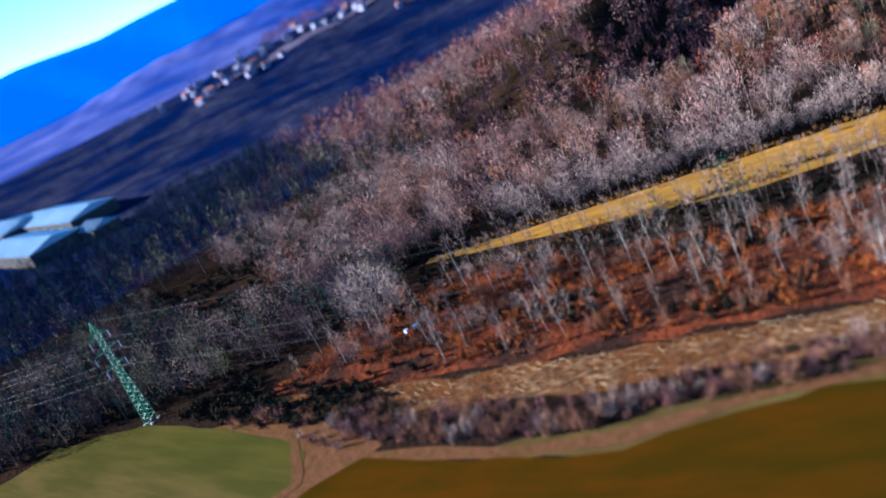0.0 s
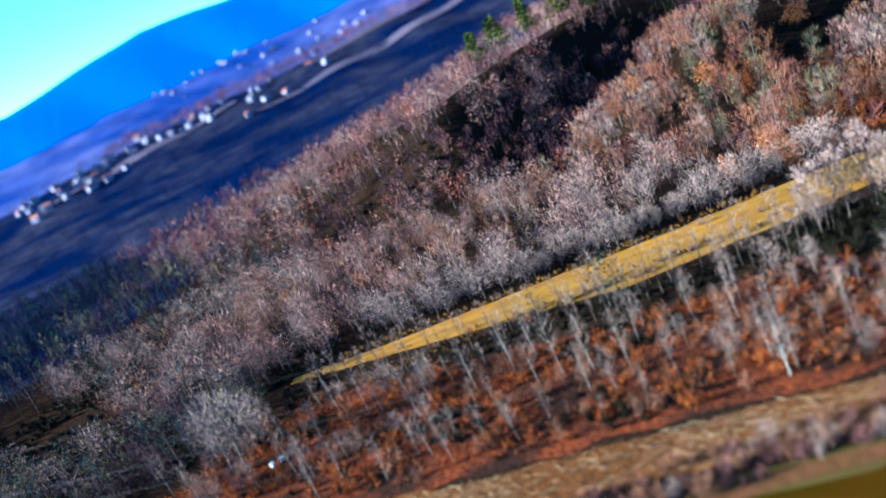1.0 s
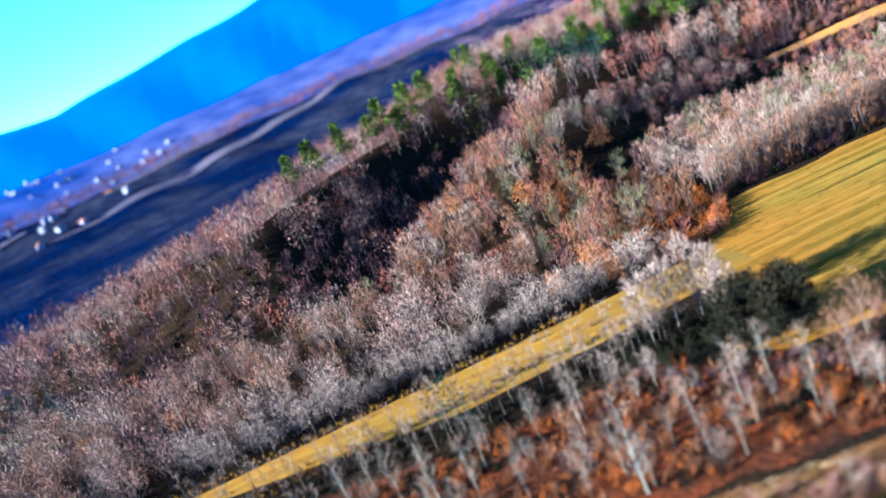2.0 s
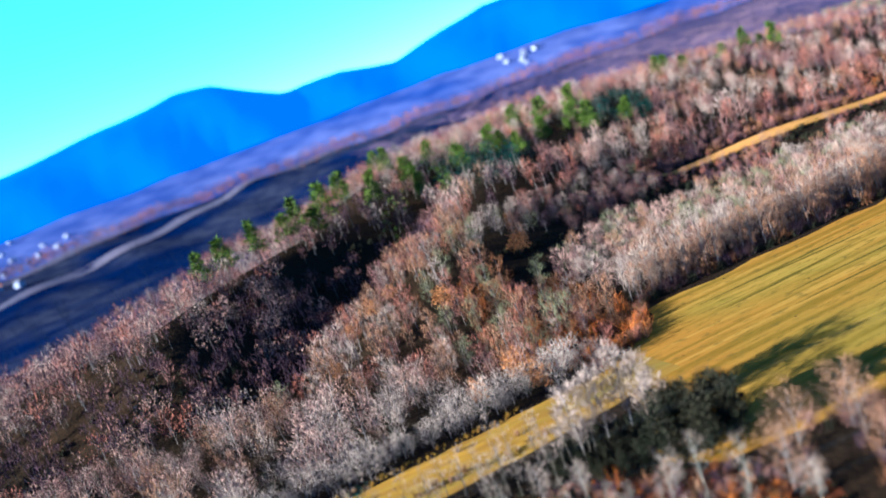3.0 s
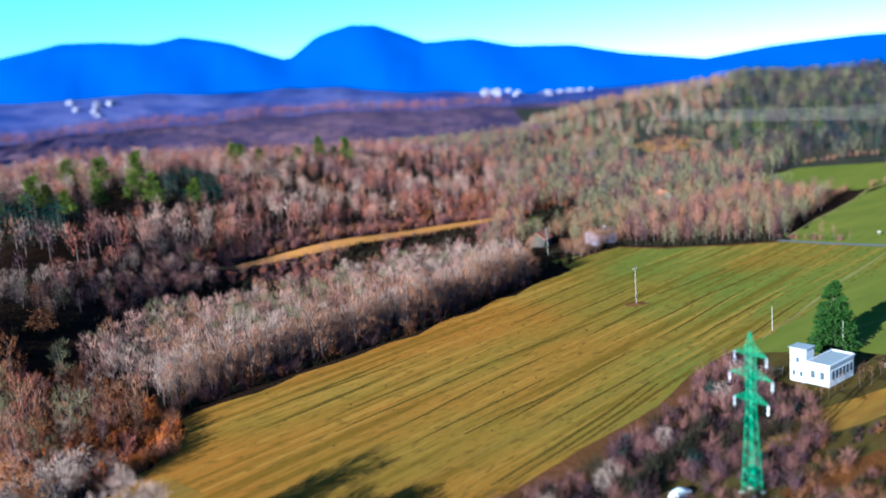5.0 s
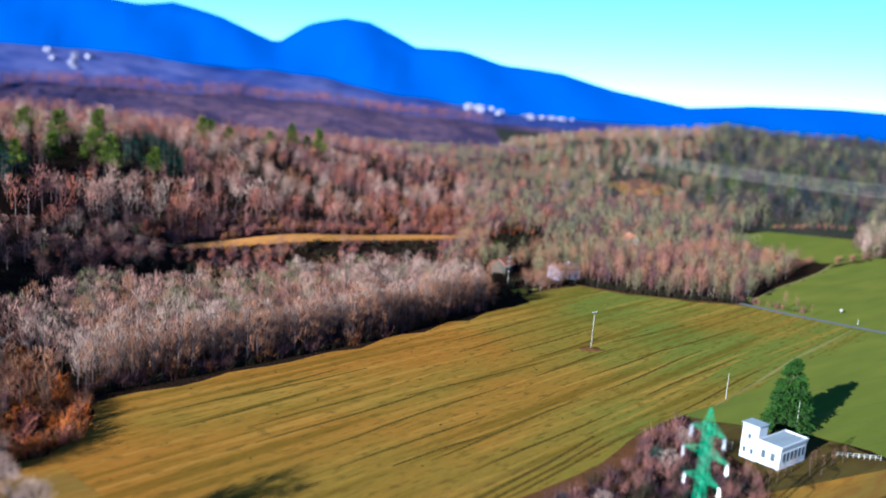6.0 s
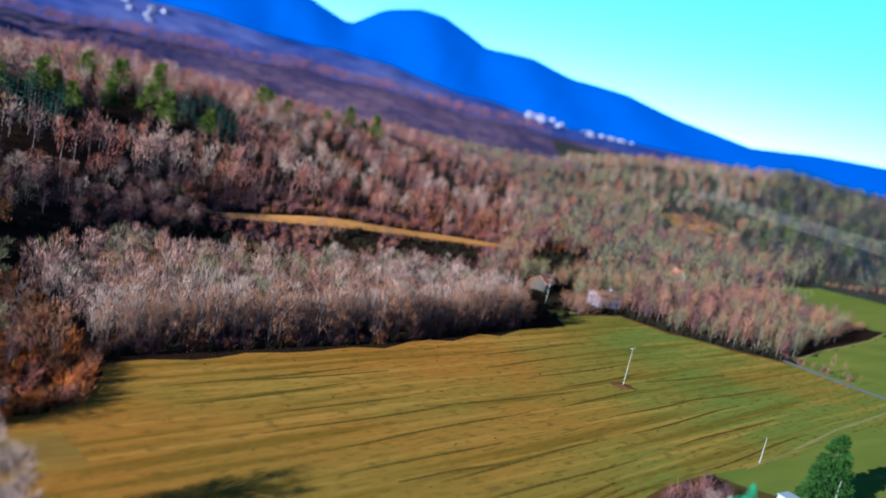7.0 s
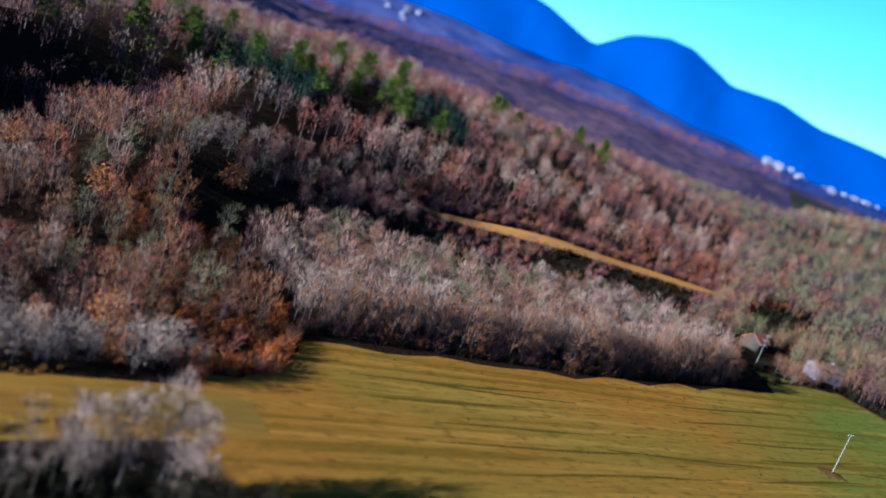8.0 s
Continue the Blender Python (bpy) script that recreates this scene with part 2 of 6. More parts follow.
SHED_ROOF = material("pale_corrugated_roof", ((0.14, 0.20, 0.27), (0.24, 0.30, 0.38), (0.06, 0.10, 0.16)), 0.05, 0.6, rough=0.3)
BRUSH = material("brown_brushwood", ((0.0544, 0.0238, 0.0116), (0.0306, 0.0143, 0.00816), (0.085, 0.0442, 0.0221)), 0.3, 1.5)
DEAD_WOOD = material("cut_branches", ((0.224, 0.143, 0.0748), (0.184, 0.102, 0.0442), (0.265, 0.204, 0.129)), 0.4, 2.0)


# ---- the lie of the land ----
RIDGES = [
    [(-330, 120, 4, 60), (-265, 160, 19, 72), (-205, 164, 29, 46), (-202, 215, 32, 44), (-210, 312, 36, 105),
     (-220, 456, 35, 260), (-205, 590, 33, 270), (-140, 730, 18, 250), (-60, 860, 8, 200)],
    [(-140, 172, 5, 34), (-132, 205, 15, 46), (-134, 250, 22, 66), (-160, 320, 30, 110), (-206, 420, 34, 220)],
    [(-1000, 350, 26, 260), (-800, 800, 36, 260), (-500, 1050, 40, 300), (-200, 1250, 42, 300), (100, 1400, 26, 300), (500, 1500, 16, 300)],
    [(-2300, 600, 60, 500), (-2000, 1100, 75, 500), (-1500, 1800, 95, 500), (-900, 2200, 110, 500), (-300, 2500, 85, 500), (300, 2700, 12, 400)],
    [(300, 860, 47, 340), (560, 900, 40, 340), (900, 1000, 44, 400)],
]


def height(x, y):
    """Height of the ground: flat valley, with wooded ridges given by crest points of place, height and half width."""
    x, y = np.asarray(x, float), np.asarray(y, float)
    z = np.zeros(np.broadcast(x, y).shape)
    for line in RIDGES:
        best = np.zeros_like(z)
        for (ax, ay, ah, aw), (bx, by, bh, bw) in zip(line, line[1:]):
            dx, dy = bx - ax, by - ay
            s = np.clip(((x - ax) * dx + (y - ay) * dy) / (dx * dx + dy * dy), 0, 1)
            d = np.hypot(x - ax - s * dx, y - ay - s * dy)
            u = np.clip(1 - d / (aw + s * (bw - aw)), 0, 1)
            best = np.maximum(best, (ah + s * (bh - ah)) * (0.4 * u + 0.6 * u * u * (3 - 2 * u)))
        z = np.maximum(z, best)
    return z


def bumps(x, y):
    """Slow unevenness for wooded slopes, nought on the valley floor."""
    z = height(x, y)
    return z + np.clip(z / 10, 0, 1) * (1.6 * np.sin(x * 0.043 + 1.3 * np.sin(y * 0.031)) + 1.4 * np.sin(y * 0.057 + x * 0.021))


# ---- mesh helpers ----
def mesh_from(name, verts, tris, mats, slots=None):
    me = bpy.data.meshes.new(name)
    verts, tris = np.asarray(verts, np.float32), np.asarray(tris, np.int32)
    me.vertices.add(len(verts))
    me.vertices.foreach_set("co", verts.ravel())
    me.loops.add(tris.size)
    me.loops.foreach_set("vertex_index", tris.ravel())
    me.polygons.add(len(tris))
    me.polygons.foreach_set("loop_start", np.arange(0, tris.size, 3, dtype=np.int32))
    for m in mats:
        me.materials.append(m)
    if slots is not None:
        me.polygons.foreach_set("material_index", np.asarray(slots, np.int32))
    me.update(calc_edges=True)
    return me


def part(name, bm, mat, parent, label=""):
    """Links a bmesh, or a mesh, as one mesh object under a thing."""
    if isinstance(bm, bmesh.types.BMesh):
        me = bpy.data.meshes.new(name)
        bmesh.ops.recalc_face_normals(bm, faces=bm.faces)
        bm.to_mesh(me)
        bm.free()
        me.materials.append(mat)
    else:
        me = bm
    ob = new(name, me)
    ob.parent = parent
    return tagged(ob, label)


def add_box(bm, lo, hi, m=None, bevel=0.0):
    r = bmesh.ops.create_cube(bm, size=1)
    v = r["verts"]
    for w in v:
        w.co = Vector([lo[i] + (w.co[i] + 0.5) * (hi[i] - lo[i]) for i in range(3)])
    if bevel:
        e = list({e for w in v for e in w.link_edges})
        out = bmesh.ops.bevel(bm, geom=e, offset=bevel, segments=1, affect="EDGES")
        v = list({w for f in out["faces"] for w in f.verts} | {w for w in v if w.is_valid})
    if m is not None:
        bmesh.ops.transform(bm, matrix=m, verts=[w for w in v if w.is_valid])
    return bm


def add_bar(bm, a, b, width, sides=4, end=None):
    """A straight bar from a to b."""
    a, b = Vector(a), Vector(b)
    r = bmesh.ops.create_cone(bm, cap_ends=True, segments=sides, radius1=width / 2, radius2=(width if end is None else end) / 2, depth=(b - a).length)
    turn = (b - a).to_track_quat("Z", "Y").to_matrix().to_4x4()
    bmesh.ops.transform(bm, matrix=Matrix.Translation((a + b) / 2) @ turn, verts=r["verts"])
    return bm


def inside(px, py, poly):
    hit = np.zeros(len(px), bool)
    for (x1, y1), (x2, y2) in zip(poly, poly[1:] + poly[:1]):
        cut = ((y1 > py) != (y2 > py)) & (px < (x2 - x1) * (py - y1) / ((y2 - y1) or 1e-9) + x1)
        hit ^= cut
    return hit


def tube(points, radii, n):
    """Tapered limb through the points: vertices and triangles."""
    points = np.asarray(points, float)
    v, f = [], []
    for i, (p, r) in enumerate(zip(points, radii)):
        d = points[min(i + 1, len(points) - 1)] - points[max(i - 1, 0)]
        d = d / (np.linalg.norm(d) + 1e-9)
        a = np.cross(d, (0.3, 0.9, 0.1))
        a /= np.linalg.norm(a)
        b = np.cross(d, a)
        for k in range(n):
            t = 2 * math.pi * k / n
            v.append(p + r * (math.cos(t) * a + math.sin(t) * b))
    for i in range(len(points) - 1):
        for k in range(n):
            q, w = i * n + k, i * n + (k + 1) % n
            f += [(q, w, w + n), (q, w + n, q + n)]
    return np.array(v), np.array(f)


def gather(pieces):
    v, f, at = [], [], 0
    for pv, pf in pieces:
        v.append(pv)
        f.append(pf + at)
        at += len(pv)
    return np.concatenate(v), np.concatenate(f)


def slivers(rng, roots, ways, length, width, outs=None):
    """One thin twig at each root, as a narrow triangle that mostly faces out of the crown."""
    n = len(roots)
    ways = ways / (np.linalg.norm(ways, axis=1, keepdims=True) + 1e-9)
    side = np.cross(ways, rng.normal(size=(n, 3)) if outs is None else outs / (np.linalg.norm(outs, axis=1, keepdims=True) + 1e-9) + rng.normal(0, 0.25, (n, 3)))
    side /= np.linalg.norm(side, axis=1, keepdims=True) + 1e-9
    le, wi = length[:, None], width[:, None]
    v = np.stack([roots - side * wi / 2, roots + side * wi / 2, roots + ways * le], 1).reshape(-1, 3)
    return v, np.arange(3 * n).reshape(-1, 3)


def bare_tree(seed, tall, wide=0.22, low=0.22, lobes=14, twigs=420, twig_w=0.07, twig_l=1.0, rise=0.7, sides=5, stem=0.011):
    """A leafless broadleaved tree: (trunk and limbs), (fine twigs in rounded lobes)."""
    rng = np.random.default_rng(seed)
    lean = rng.normal(0, 0.03, 2)
    zs = np.linspace(0, 0.9, 5) * tall
    pts = np.stack([lean[0] * zs + 0.015 * tall * np.sin(zs / tall * 4 + seed), lean[1] * zs + 0.015 * tall * np.sin(zs / tall * 3), zs], 1)
    wood = [tube(pts, tall * stem * np.linspace(1, 0.15, 5), sides)]
    mid, up = (low + 1) / 2 * tall, (1 - low) / 2 * tall
    roots, ways, outs = [], [], []
    for k in range(lobes):
        u = -0.8 + 1.7 * (k + 0.5) / lobes + rng.normal(0, 0.05)
        az = k * 2.4 + rng.normal(0, 0.35)
        r = math.sqrt(max(0.05, 1 - min(abs(u), 0.97) ** 2)) * (0.62 + 0.3 * rng.random())
        c = np.array([math.cos(az) * r * wide * tall, math.sin(az) * r * wide * tall, mid + u * up * 0.86])
        at_ = max(0.12 * tall, c[2] - 0.9 * r * wide * tall - 0.06 * tall)
        base = np.array([np.interp(at_, zs, pts[:, i]) for i in range(3)])
        wood.append(tube([base, base * 0.4 + c * 0.6 + (0, 0, -0.02 * tall), c], [tall * stem * 0.36, tall * stem * 0.22, 0.015], 3))
        m = max(3, twigs // lobes)
        size = wide * tall * 0.46
        p = rng.normal(0, 1, (m, 3))
        p /= np.linalg.norm(p, axis=1, keepdims=True)
        p *= rng.random((m, 1)) ** 0.45 * (size, size, size * 0.95)
        outs.append(p / size + 0.7 * (c - (0, 0, mid)) / (wide * tall))
        roots.append(c + p - (0, 0, 0.3 * twig_l))
        ways.append(p / size * 0.8 + (math.cos(az) * r * 0.5, math.sin(az) * r * 0.5, rise) + rng.normal(0, 0.3, (m, 3)))
    roots, ways = np.concatenate(roots), np.concatenate(ways)
    n = len(roots)
    return gather(wood), slivers(rng, roots, ways, 0.85 * twig_l * (0.6 + 0.8 * rng.random(n)) * (tall / 12) ** 0.5, 1.2 * twig_w * (0.7 + 0.6 * rng.random(n)), np.concatenate(outs))


def shrub(seed, tall, twigs=70, width=0.07, flare=0.5):
    rng = np.random.default_rng(seed)
    roots = np.c_[rng.normal(0, tall * 0.16, (twigs, 2)), rng.random(twigs) ** 1.5 * tall * 0.55]
    ways = np.c_[rng.normal(0, flare, (twigs, 2)) + roots[:, :2] * 0.5 / tall, 0.5 + rng.random(twigs) * 0.8]
    stems = [tube([(0, 0, 0), (0.2 * tall * math.cos(a), 0.2 * tall * math.sin(a), 0.7 * tall)], [0.04, 0.015], 3) for a in (0.3, 2.2, 4.4)]
    return gather(stems), slivers(rng, roots, ways, tall * (0.3 + 0.4 * rng.random(twigs)), width * (0.6 + 0.8 * rng.random(twigs)), np.c_[roots[:, :2] / tall * 2 + ways[:, :2] * 0.5, np.full(twigs, 0.3)])


def pine(seed, tall, clumps=14, needles=40, wide=0.2, low=0.35):
    """A conifer with irregular clumps of needles on short boughs."""
    rng = np.random.default_rng(seed)
    wood = [tube([(0, 0, 0), (0.01 * tall, 0, 0.5 * tall), (0, 0.015 * tall, tall * 0.97)], [tall * 0.013, tall * 0.009, 0.02], 5)]
    roots, ways = [], []
    for k in range(clumps):
        h = low + (1 - low) * (k + 0.5) / clumps
        az, out = k * 2.4 + rng.normal(0, 0.5), tall * wide * (1.15 - 0.95 * (h - low) / (1 - low)) * (0.6 + 0.6 * rng.random())
        c = np.array([math.cos(az) * out, math.sin(az) * out, h * tall + 0.12 * out])
        wood.append(tube([(0, 0, h * tall - 0.25 * out), c], [tall * 0.004, 0.02], 3))
        size = tall * wide * 0.45 * (1.2 - 0.6 * h)
        p = rng.normal(0, 1, (needles, 3)) * (size * 0.55, size * 0.55, size * 0.32)
        roots.append(c * (0.35 + 0.65 * rng.random((needles, 1)) ** 0.6) * (1, 1, 0) + (0, 0, c[2]) + p)
        ways.append(p * (1, 1, 0.4) / size + rng.normal(0, 0.35, (needles, 3)) + (math.cos(az) * 0.6, math.sin(az) * 0.6, 0.25))
    roots, ways = np.concatenate(roots), np.concatenate(ways)
    n = len(roots)
    return gather(wood), slivers(rng, roots, ways, tall * wide * 0.36 * (0.6 + 0.8 * rng.random(n)), tall * wide * 0.10 * (0.6 + 0.8 * rng.random(n)))


# hollows where no trees stand, filled with near-black bramble in place of deep shade
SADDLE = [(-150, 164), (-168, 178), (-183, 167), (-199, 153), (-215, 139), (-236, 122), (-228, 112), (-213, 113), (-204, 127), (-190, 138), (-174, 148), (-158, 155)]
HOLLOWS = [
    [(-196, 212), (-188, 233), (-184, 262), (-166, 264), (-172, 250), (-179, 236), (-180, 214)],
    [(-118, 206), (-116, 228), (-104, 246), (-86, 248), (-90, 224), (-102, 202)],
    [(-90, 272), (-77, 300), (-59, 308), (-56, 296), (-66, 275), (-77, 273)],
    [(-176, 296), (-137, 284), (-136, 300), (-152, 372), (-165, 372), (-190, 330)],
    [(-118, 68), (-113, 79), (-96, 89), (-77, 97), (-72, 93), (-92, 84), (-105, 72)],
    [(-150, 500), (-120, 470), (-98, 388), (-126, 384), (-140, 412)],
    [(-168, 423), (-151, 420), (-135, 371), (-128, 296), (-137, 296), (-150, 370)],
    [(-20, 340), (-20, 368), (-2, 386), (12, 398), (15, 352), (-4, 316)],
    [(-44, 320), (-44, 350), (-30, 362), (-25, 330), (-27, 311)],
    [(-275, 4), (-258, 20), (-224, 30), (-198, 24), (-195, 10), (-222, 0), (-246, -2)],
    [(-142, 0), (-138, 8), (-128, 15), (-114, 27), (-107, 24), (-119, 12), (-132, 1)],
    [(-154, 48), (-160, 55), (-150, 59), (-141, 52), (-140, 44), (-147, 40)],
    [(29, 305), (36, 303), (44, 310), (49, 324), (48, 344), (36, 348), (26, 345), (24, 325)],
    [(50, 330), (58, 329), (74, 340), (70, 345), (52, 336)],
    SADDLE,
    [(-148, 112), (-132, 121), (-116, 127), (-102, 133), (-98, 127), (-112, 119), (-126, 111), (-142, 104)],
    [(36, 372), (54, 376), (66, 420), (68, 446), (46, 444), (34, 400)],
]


def in_hollow(px, py):
    hit = np.zeros(len(px), bool)
    for poly in HOLLOWS:
        hit |= inside(px, py, poly)
    return hit


def clumped(x, y, rng):
    """Trees in groups, with dark gaps between."""
    return np.sin(x * 0.33 + 1.8 * np.sin(y * 0.19)) + np.sin(y * 0.29 - 1.5 * np.sin(x * 0.17)) + rng.normal(0, 0.3, len(x)) > -0.5


def scattered(seed, poly, gap, thin=None):
    """Places on an uneven grid inside a polygon, clear of the hollows."""
    rng = np.random.default_rng(seed)
    xs, ys = [p[0] for p in poly], [p[1] for p in poly]
    gx, gy = np.meshgrid(np.arange(min(xs), max(xs), gap), np.arange(min(ys), max(ys), gap))
    px = gx.ravel() + rng.uniform(-0.45, 0.45, gx.size) * gap
    py = gy.ravel() + rng.uniform(-0.45, 0.45, gx.size) * gap
    keep = inside(px, py, list(poly)) & ~in_hollow(px, py)
    if thin is not None:
        keep &= thin(px, py, rng)
    return np.c_[px, py][keep]


def massed(name, kinds, places, mats, seed, label, category, low=0.75, high=1.2):
    """Many plants joined into one object of kind stuff. kinds: (wood, crown) pairs with slots (wood slot, crown slot)."""
    rng = np.random.default_rng(seed)
    pick = rng.integers(0, len(kinds), len(places))
    vs, fs, ms, at = [], [], [], 0
    for k, (wood, crown, sw, sc) in enumerate(kinds):
        spots = places[pick == k]
        n = len(spots)
        if not n:
            continue
        v, f = gather([wood, crown])
        slot = None if isinstance(sc, tuple) else np.r_[np.full(len(wood[1]), sw), np.full(len(crown[1]), sc)]
        a, s = rng.uniform(0, 6.28, n), rng.uniform(low, high, n)
        c, q = np.cos(a)[:, None], np.sin(a)[:, None]
        wide = s[:, None] * rng.uniform(0.85, 1.2, n)[:, None]
        x = (v[None, :, 0] * c - v[None, :, 1] * q) * wide + spots[:, :1]
        y = (v[None, :, 0] * q + v[None, :, 1] * c) * wide + spots[:, 1:2]
        z = v[None, :, 2] * s[:, None] + bumps(spots[:, 0], spots[:, 1])[:, None] - 0.15
        vs.append(np.stack([x, y, z], -1).reshape(-1, 3))
        fs.append((f[None] + (np.arange(n) * len(v))[:, None, None] + at).reshape(-1, 3))
        if isinstance(sc, tuple):
            tone = np.array(sc)[np.clip(((np.sin(spots[:, 0] * 0.06 + 2 * np.sin(spots[:, 1] * 0.04)) * 0.25 + 0.5 + rng.normal(0, 0.3, n)) * len(sc)).astype(int), 0, len(sc) - 1)]
            ms.append(np.concatenate([np.full((n, len(wood[1])), sw), np.repeat(tone[:, None], len(crown[1]), 1)], 1).ravel())
        else:
            ms.append(np.tile(slot, n))
        at += n * len(v)
    ob = new(name, mesh_from(name, np.concatenate(vs), np.concatenate(fs), mats, np.concatenate(ms)))
    return tagged(ob, label, category, kind="stuff")


def planted(name, shapes, wood_mat, crown_mat, places, seed, label, category, group, low=0.8, high=1.2):
    """Single trees, each a thing with trunk and crown, copied from a few models."""
    rng = np.random.default_rng(seed)
    models = []
    for x, y in places:
        m = Matrix.LocRotScale((x, y, float(bumps(x, y)) - 0.1), Euler((0, 0, rng.uniform(0, 6.28))), None)
        s = rng.uniform(low, high)
        if len(models) < len(shapes):
            wood, crown = shapes[len(models)]
            root = tagged(new(name), label, category, group)
            part("trunk", mesh_from("trunk", *wood, [wood_mat]), None, root)
            part("crown", mesh_from("crown", *crown, [crown_mat]), None, root)
            root.matrix_basis = m
            models.append(root)
            ob = root
        else:
            ob = copy_thing(models[rng.integers(len(models))], m)
        ob.scale = (s, s, s * rng.uniform(0.9, 1.15))


def sheet(name, poly, mat, label, category, z=0.05, rough=1.5, kind="structure"):
    """A level patch of land with a slightly ragged edge."""
    rng = random.Random(len(poly) * 7 + int(poly[0][0]))
    bm = bmesh.new()
    ring = []
    for (ax, ay), (bx, by) in zip(poly, poly[1:] + poly[:1]):
        n = max(1, int(math.hypot(bx - ax, by - ay) / 6))
        for i in range(n):
            k = i / n
            ring.append(bm.verts.new((ax + (bx - ax) * k + rng.uniform(-1, 1) * rough, ay + (by - ay) * k + rng.uniform(-1, 1) * rough, z)))
    face = bm.faces.new(ring)
    if face.normal.z < 0 or face.calc_area() == 0:
        face.normal_flip()
    bmesh.ops.triangulate(bm, faces=bm.faces[:])
    bm.normal_update()
    for f in bm.faces:
        if f.normal.z < 0:
            f.normal_flip()
    me = bpy.data.meshes.new(name)
    bm.to_mesh(me)
    bm.free()
    me.materials.append(mat)
    return tagged(new(name, me), label, category, kind=kind)


def ribbon(name, line, mat, label, category, lift=0.06, cross=4, kind="structure"):
    """A strip of land that follows the ground. line: x, y, width."""
    line = np.array(line, float)
    s = np.r_[0, np.cumsum(np.hypot(*np.diff(line[:, :2], axis=0).T))]
    t = np.linspace(0, s[-1], max(2, int(s[-1] / 3)))
    x, y, w = (np.interp(t, s, line[:, i]) for i in range(3))
    tx, ty = np.gradient(x), np.gradient(y)
    ln = np.hypot(tx, ty)
    nx, ny = -ty / ln, tx / ln
    rng = np.random.default_rng(len(t))
    v = []
    for k in range(cross + 1):
        o = (k / cross - 0.5) * (w + rng.uniform(-0.04, 0.04, len(t)) * w)
        px, py = x + nx * o, y + ny * o
        v.append(np.c_[px, py, bumps(px, py) + lift])
    n = len(t)
    v = np.concatenate(v)
    f = []
    for k in range(cross):
        for i in range(n - 1):
            a = k * n + i
            f += [(a, a + n + 1, a + 1), (a, a + n, a + n + 1)]
    f = np.array(f)
    p = v[f[0]]
    if np.cross(p[1] - p[0], p[2] - p[0])[2] < 0:
        f = f[:, ::-1]
    return tagged(new(name, mesh_from(name, v, f, [mat])), label, category, kind=kind)


# ---- ground, to the horizon ----
def stretched(lo, hi, step, far):
    mid = np.arange(lo, hi + 1, step)
    out, d, a = [], step, hi
    while a < far:
        d *= 1.13
        a += d
        out.append(a)
    out2, d, a = [], step, lo
    while a > -far:
        d *= 1.13
        a -= d
        out2.append(a)
    return np.r_[out2[::-1], mid, out]


gx, gy = stretched(-420, 420, 6, 4600), stretched(-140, 900, 6, 4600)
mx, my = np.meshgrid(gx, gy)
gv = np.stack([mx, my, bumps(mx, my) - 0.05], -1).reshape(-1, 3)
nx_, ny_ = len(gx), len(gy)
ii = (np.arange(ny_ - 1)[:, None] * nx_ + np.arange(nx_ - 1)[None]).ravel()
gf = np.concatenate([np.c_[ii, ii + 1, ii + nx_ + 1], np.c_[ii, ii + nx_ + 1, ii + nx_]])
# Farther faces take bluer tones in place of haze between them and the eye.
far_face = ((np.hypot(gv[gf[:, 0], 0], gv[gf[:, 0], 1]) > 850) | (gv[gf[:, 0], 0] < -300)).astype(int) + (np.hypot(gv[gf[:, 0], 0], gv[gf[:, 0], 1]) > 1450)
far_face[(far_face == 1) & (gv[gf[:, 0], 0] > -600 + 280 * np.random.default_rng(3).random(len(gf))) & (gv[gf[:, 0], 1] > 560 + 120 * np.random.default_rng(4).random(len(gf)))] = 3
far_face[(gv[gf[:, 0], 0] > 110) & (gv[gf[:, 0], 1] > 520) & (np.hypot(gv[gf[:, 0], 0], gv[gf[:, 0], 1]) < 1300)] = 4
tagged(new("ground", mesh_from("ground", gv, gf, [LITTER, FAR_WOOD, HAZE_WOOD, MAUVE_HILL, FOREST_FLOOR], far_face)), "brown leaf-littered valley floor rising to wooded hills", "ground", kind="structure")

# ---- mountains on the skyline ----
SKYLINE = [(-95, 2.2), (-84, 2.4), (-79, 2.1), (-74, 2.3), (-65, 3.7), (-57, 3.2), (-51, 4.1), (-46.6, 4.6), (-42.8, 5.2), (-40.4, 4.9), (-36.3, 3.1), (-32.4, 3.2),
           (-28.8, 2.6), (-25.4, 3.5), (-22.5, 4.1), (-17.4, 3.8), (-15.5, 4.1), (-12.5, 3.4), (-9.2, 2.25), (-7.3, 3.5), (-5, 4.05), (-3.4, 4.0), (-1.8, 3.3), (-0.4, 2.6),
           (2.7, 2.65), (5.3, 1.96), (9, 1.7), (12.4, 0.9), (17, 0.2), (20.7, 0.6), (25.5, 0.8), (30, 0.7), (50, 1.5), (75, 2.0)]
# Air haze is painted on the mountains as blue base colour and faint glow.
MOUNTAIN = bpy.data.materials.new("painted_haze_mountain")
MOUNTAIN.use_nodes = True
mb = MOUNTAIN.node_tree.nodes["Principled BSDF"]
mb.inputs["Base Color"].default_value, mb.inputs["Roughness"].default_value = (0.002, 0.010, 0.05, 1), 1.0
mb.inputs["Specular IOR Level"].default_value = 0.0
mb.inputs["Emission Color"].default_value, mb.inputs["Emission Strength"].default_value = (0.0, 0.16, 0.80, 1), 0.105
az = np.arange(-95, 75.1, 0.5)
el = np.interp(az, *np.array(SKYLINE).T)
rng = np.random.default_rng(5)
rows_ = []
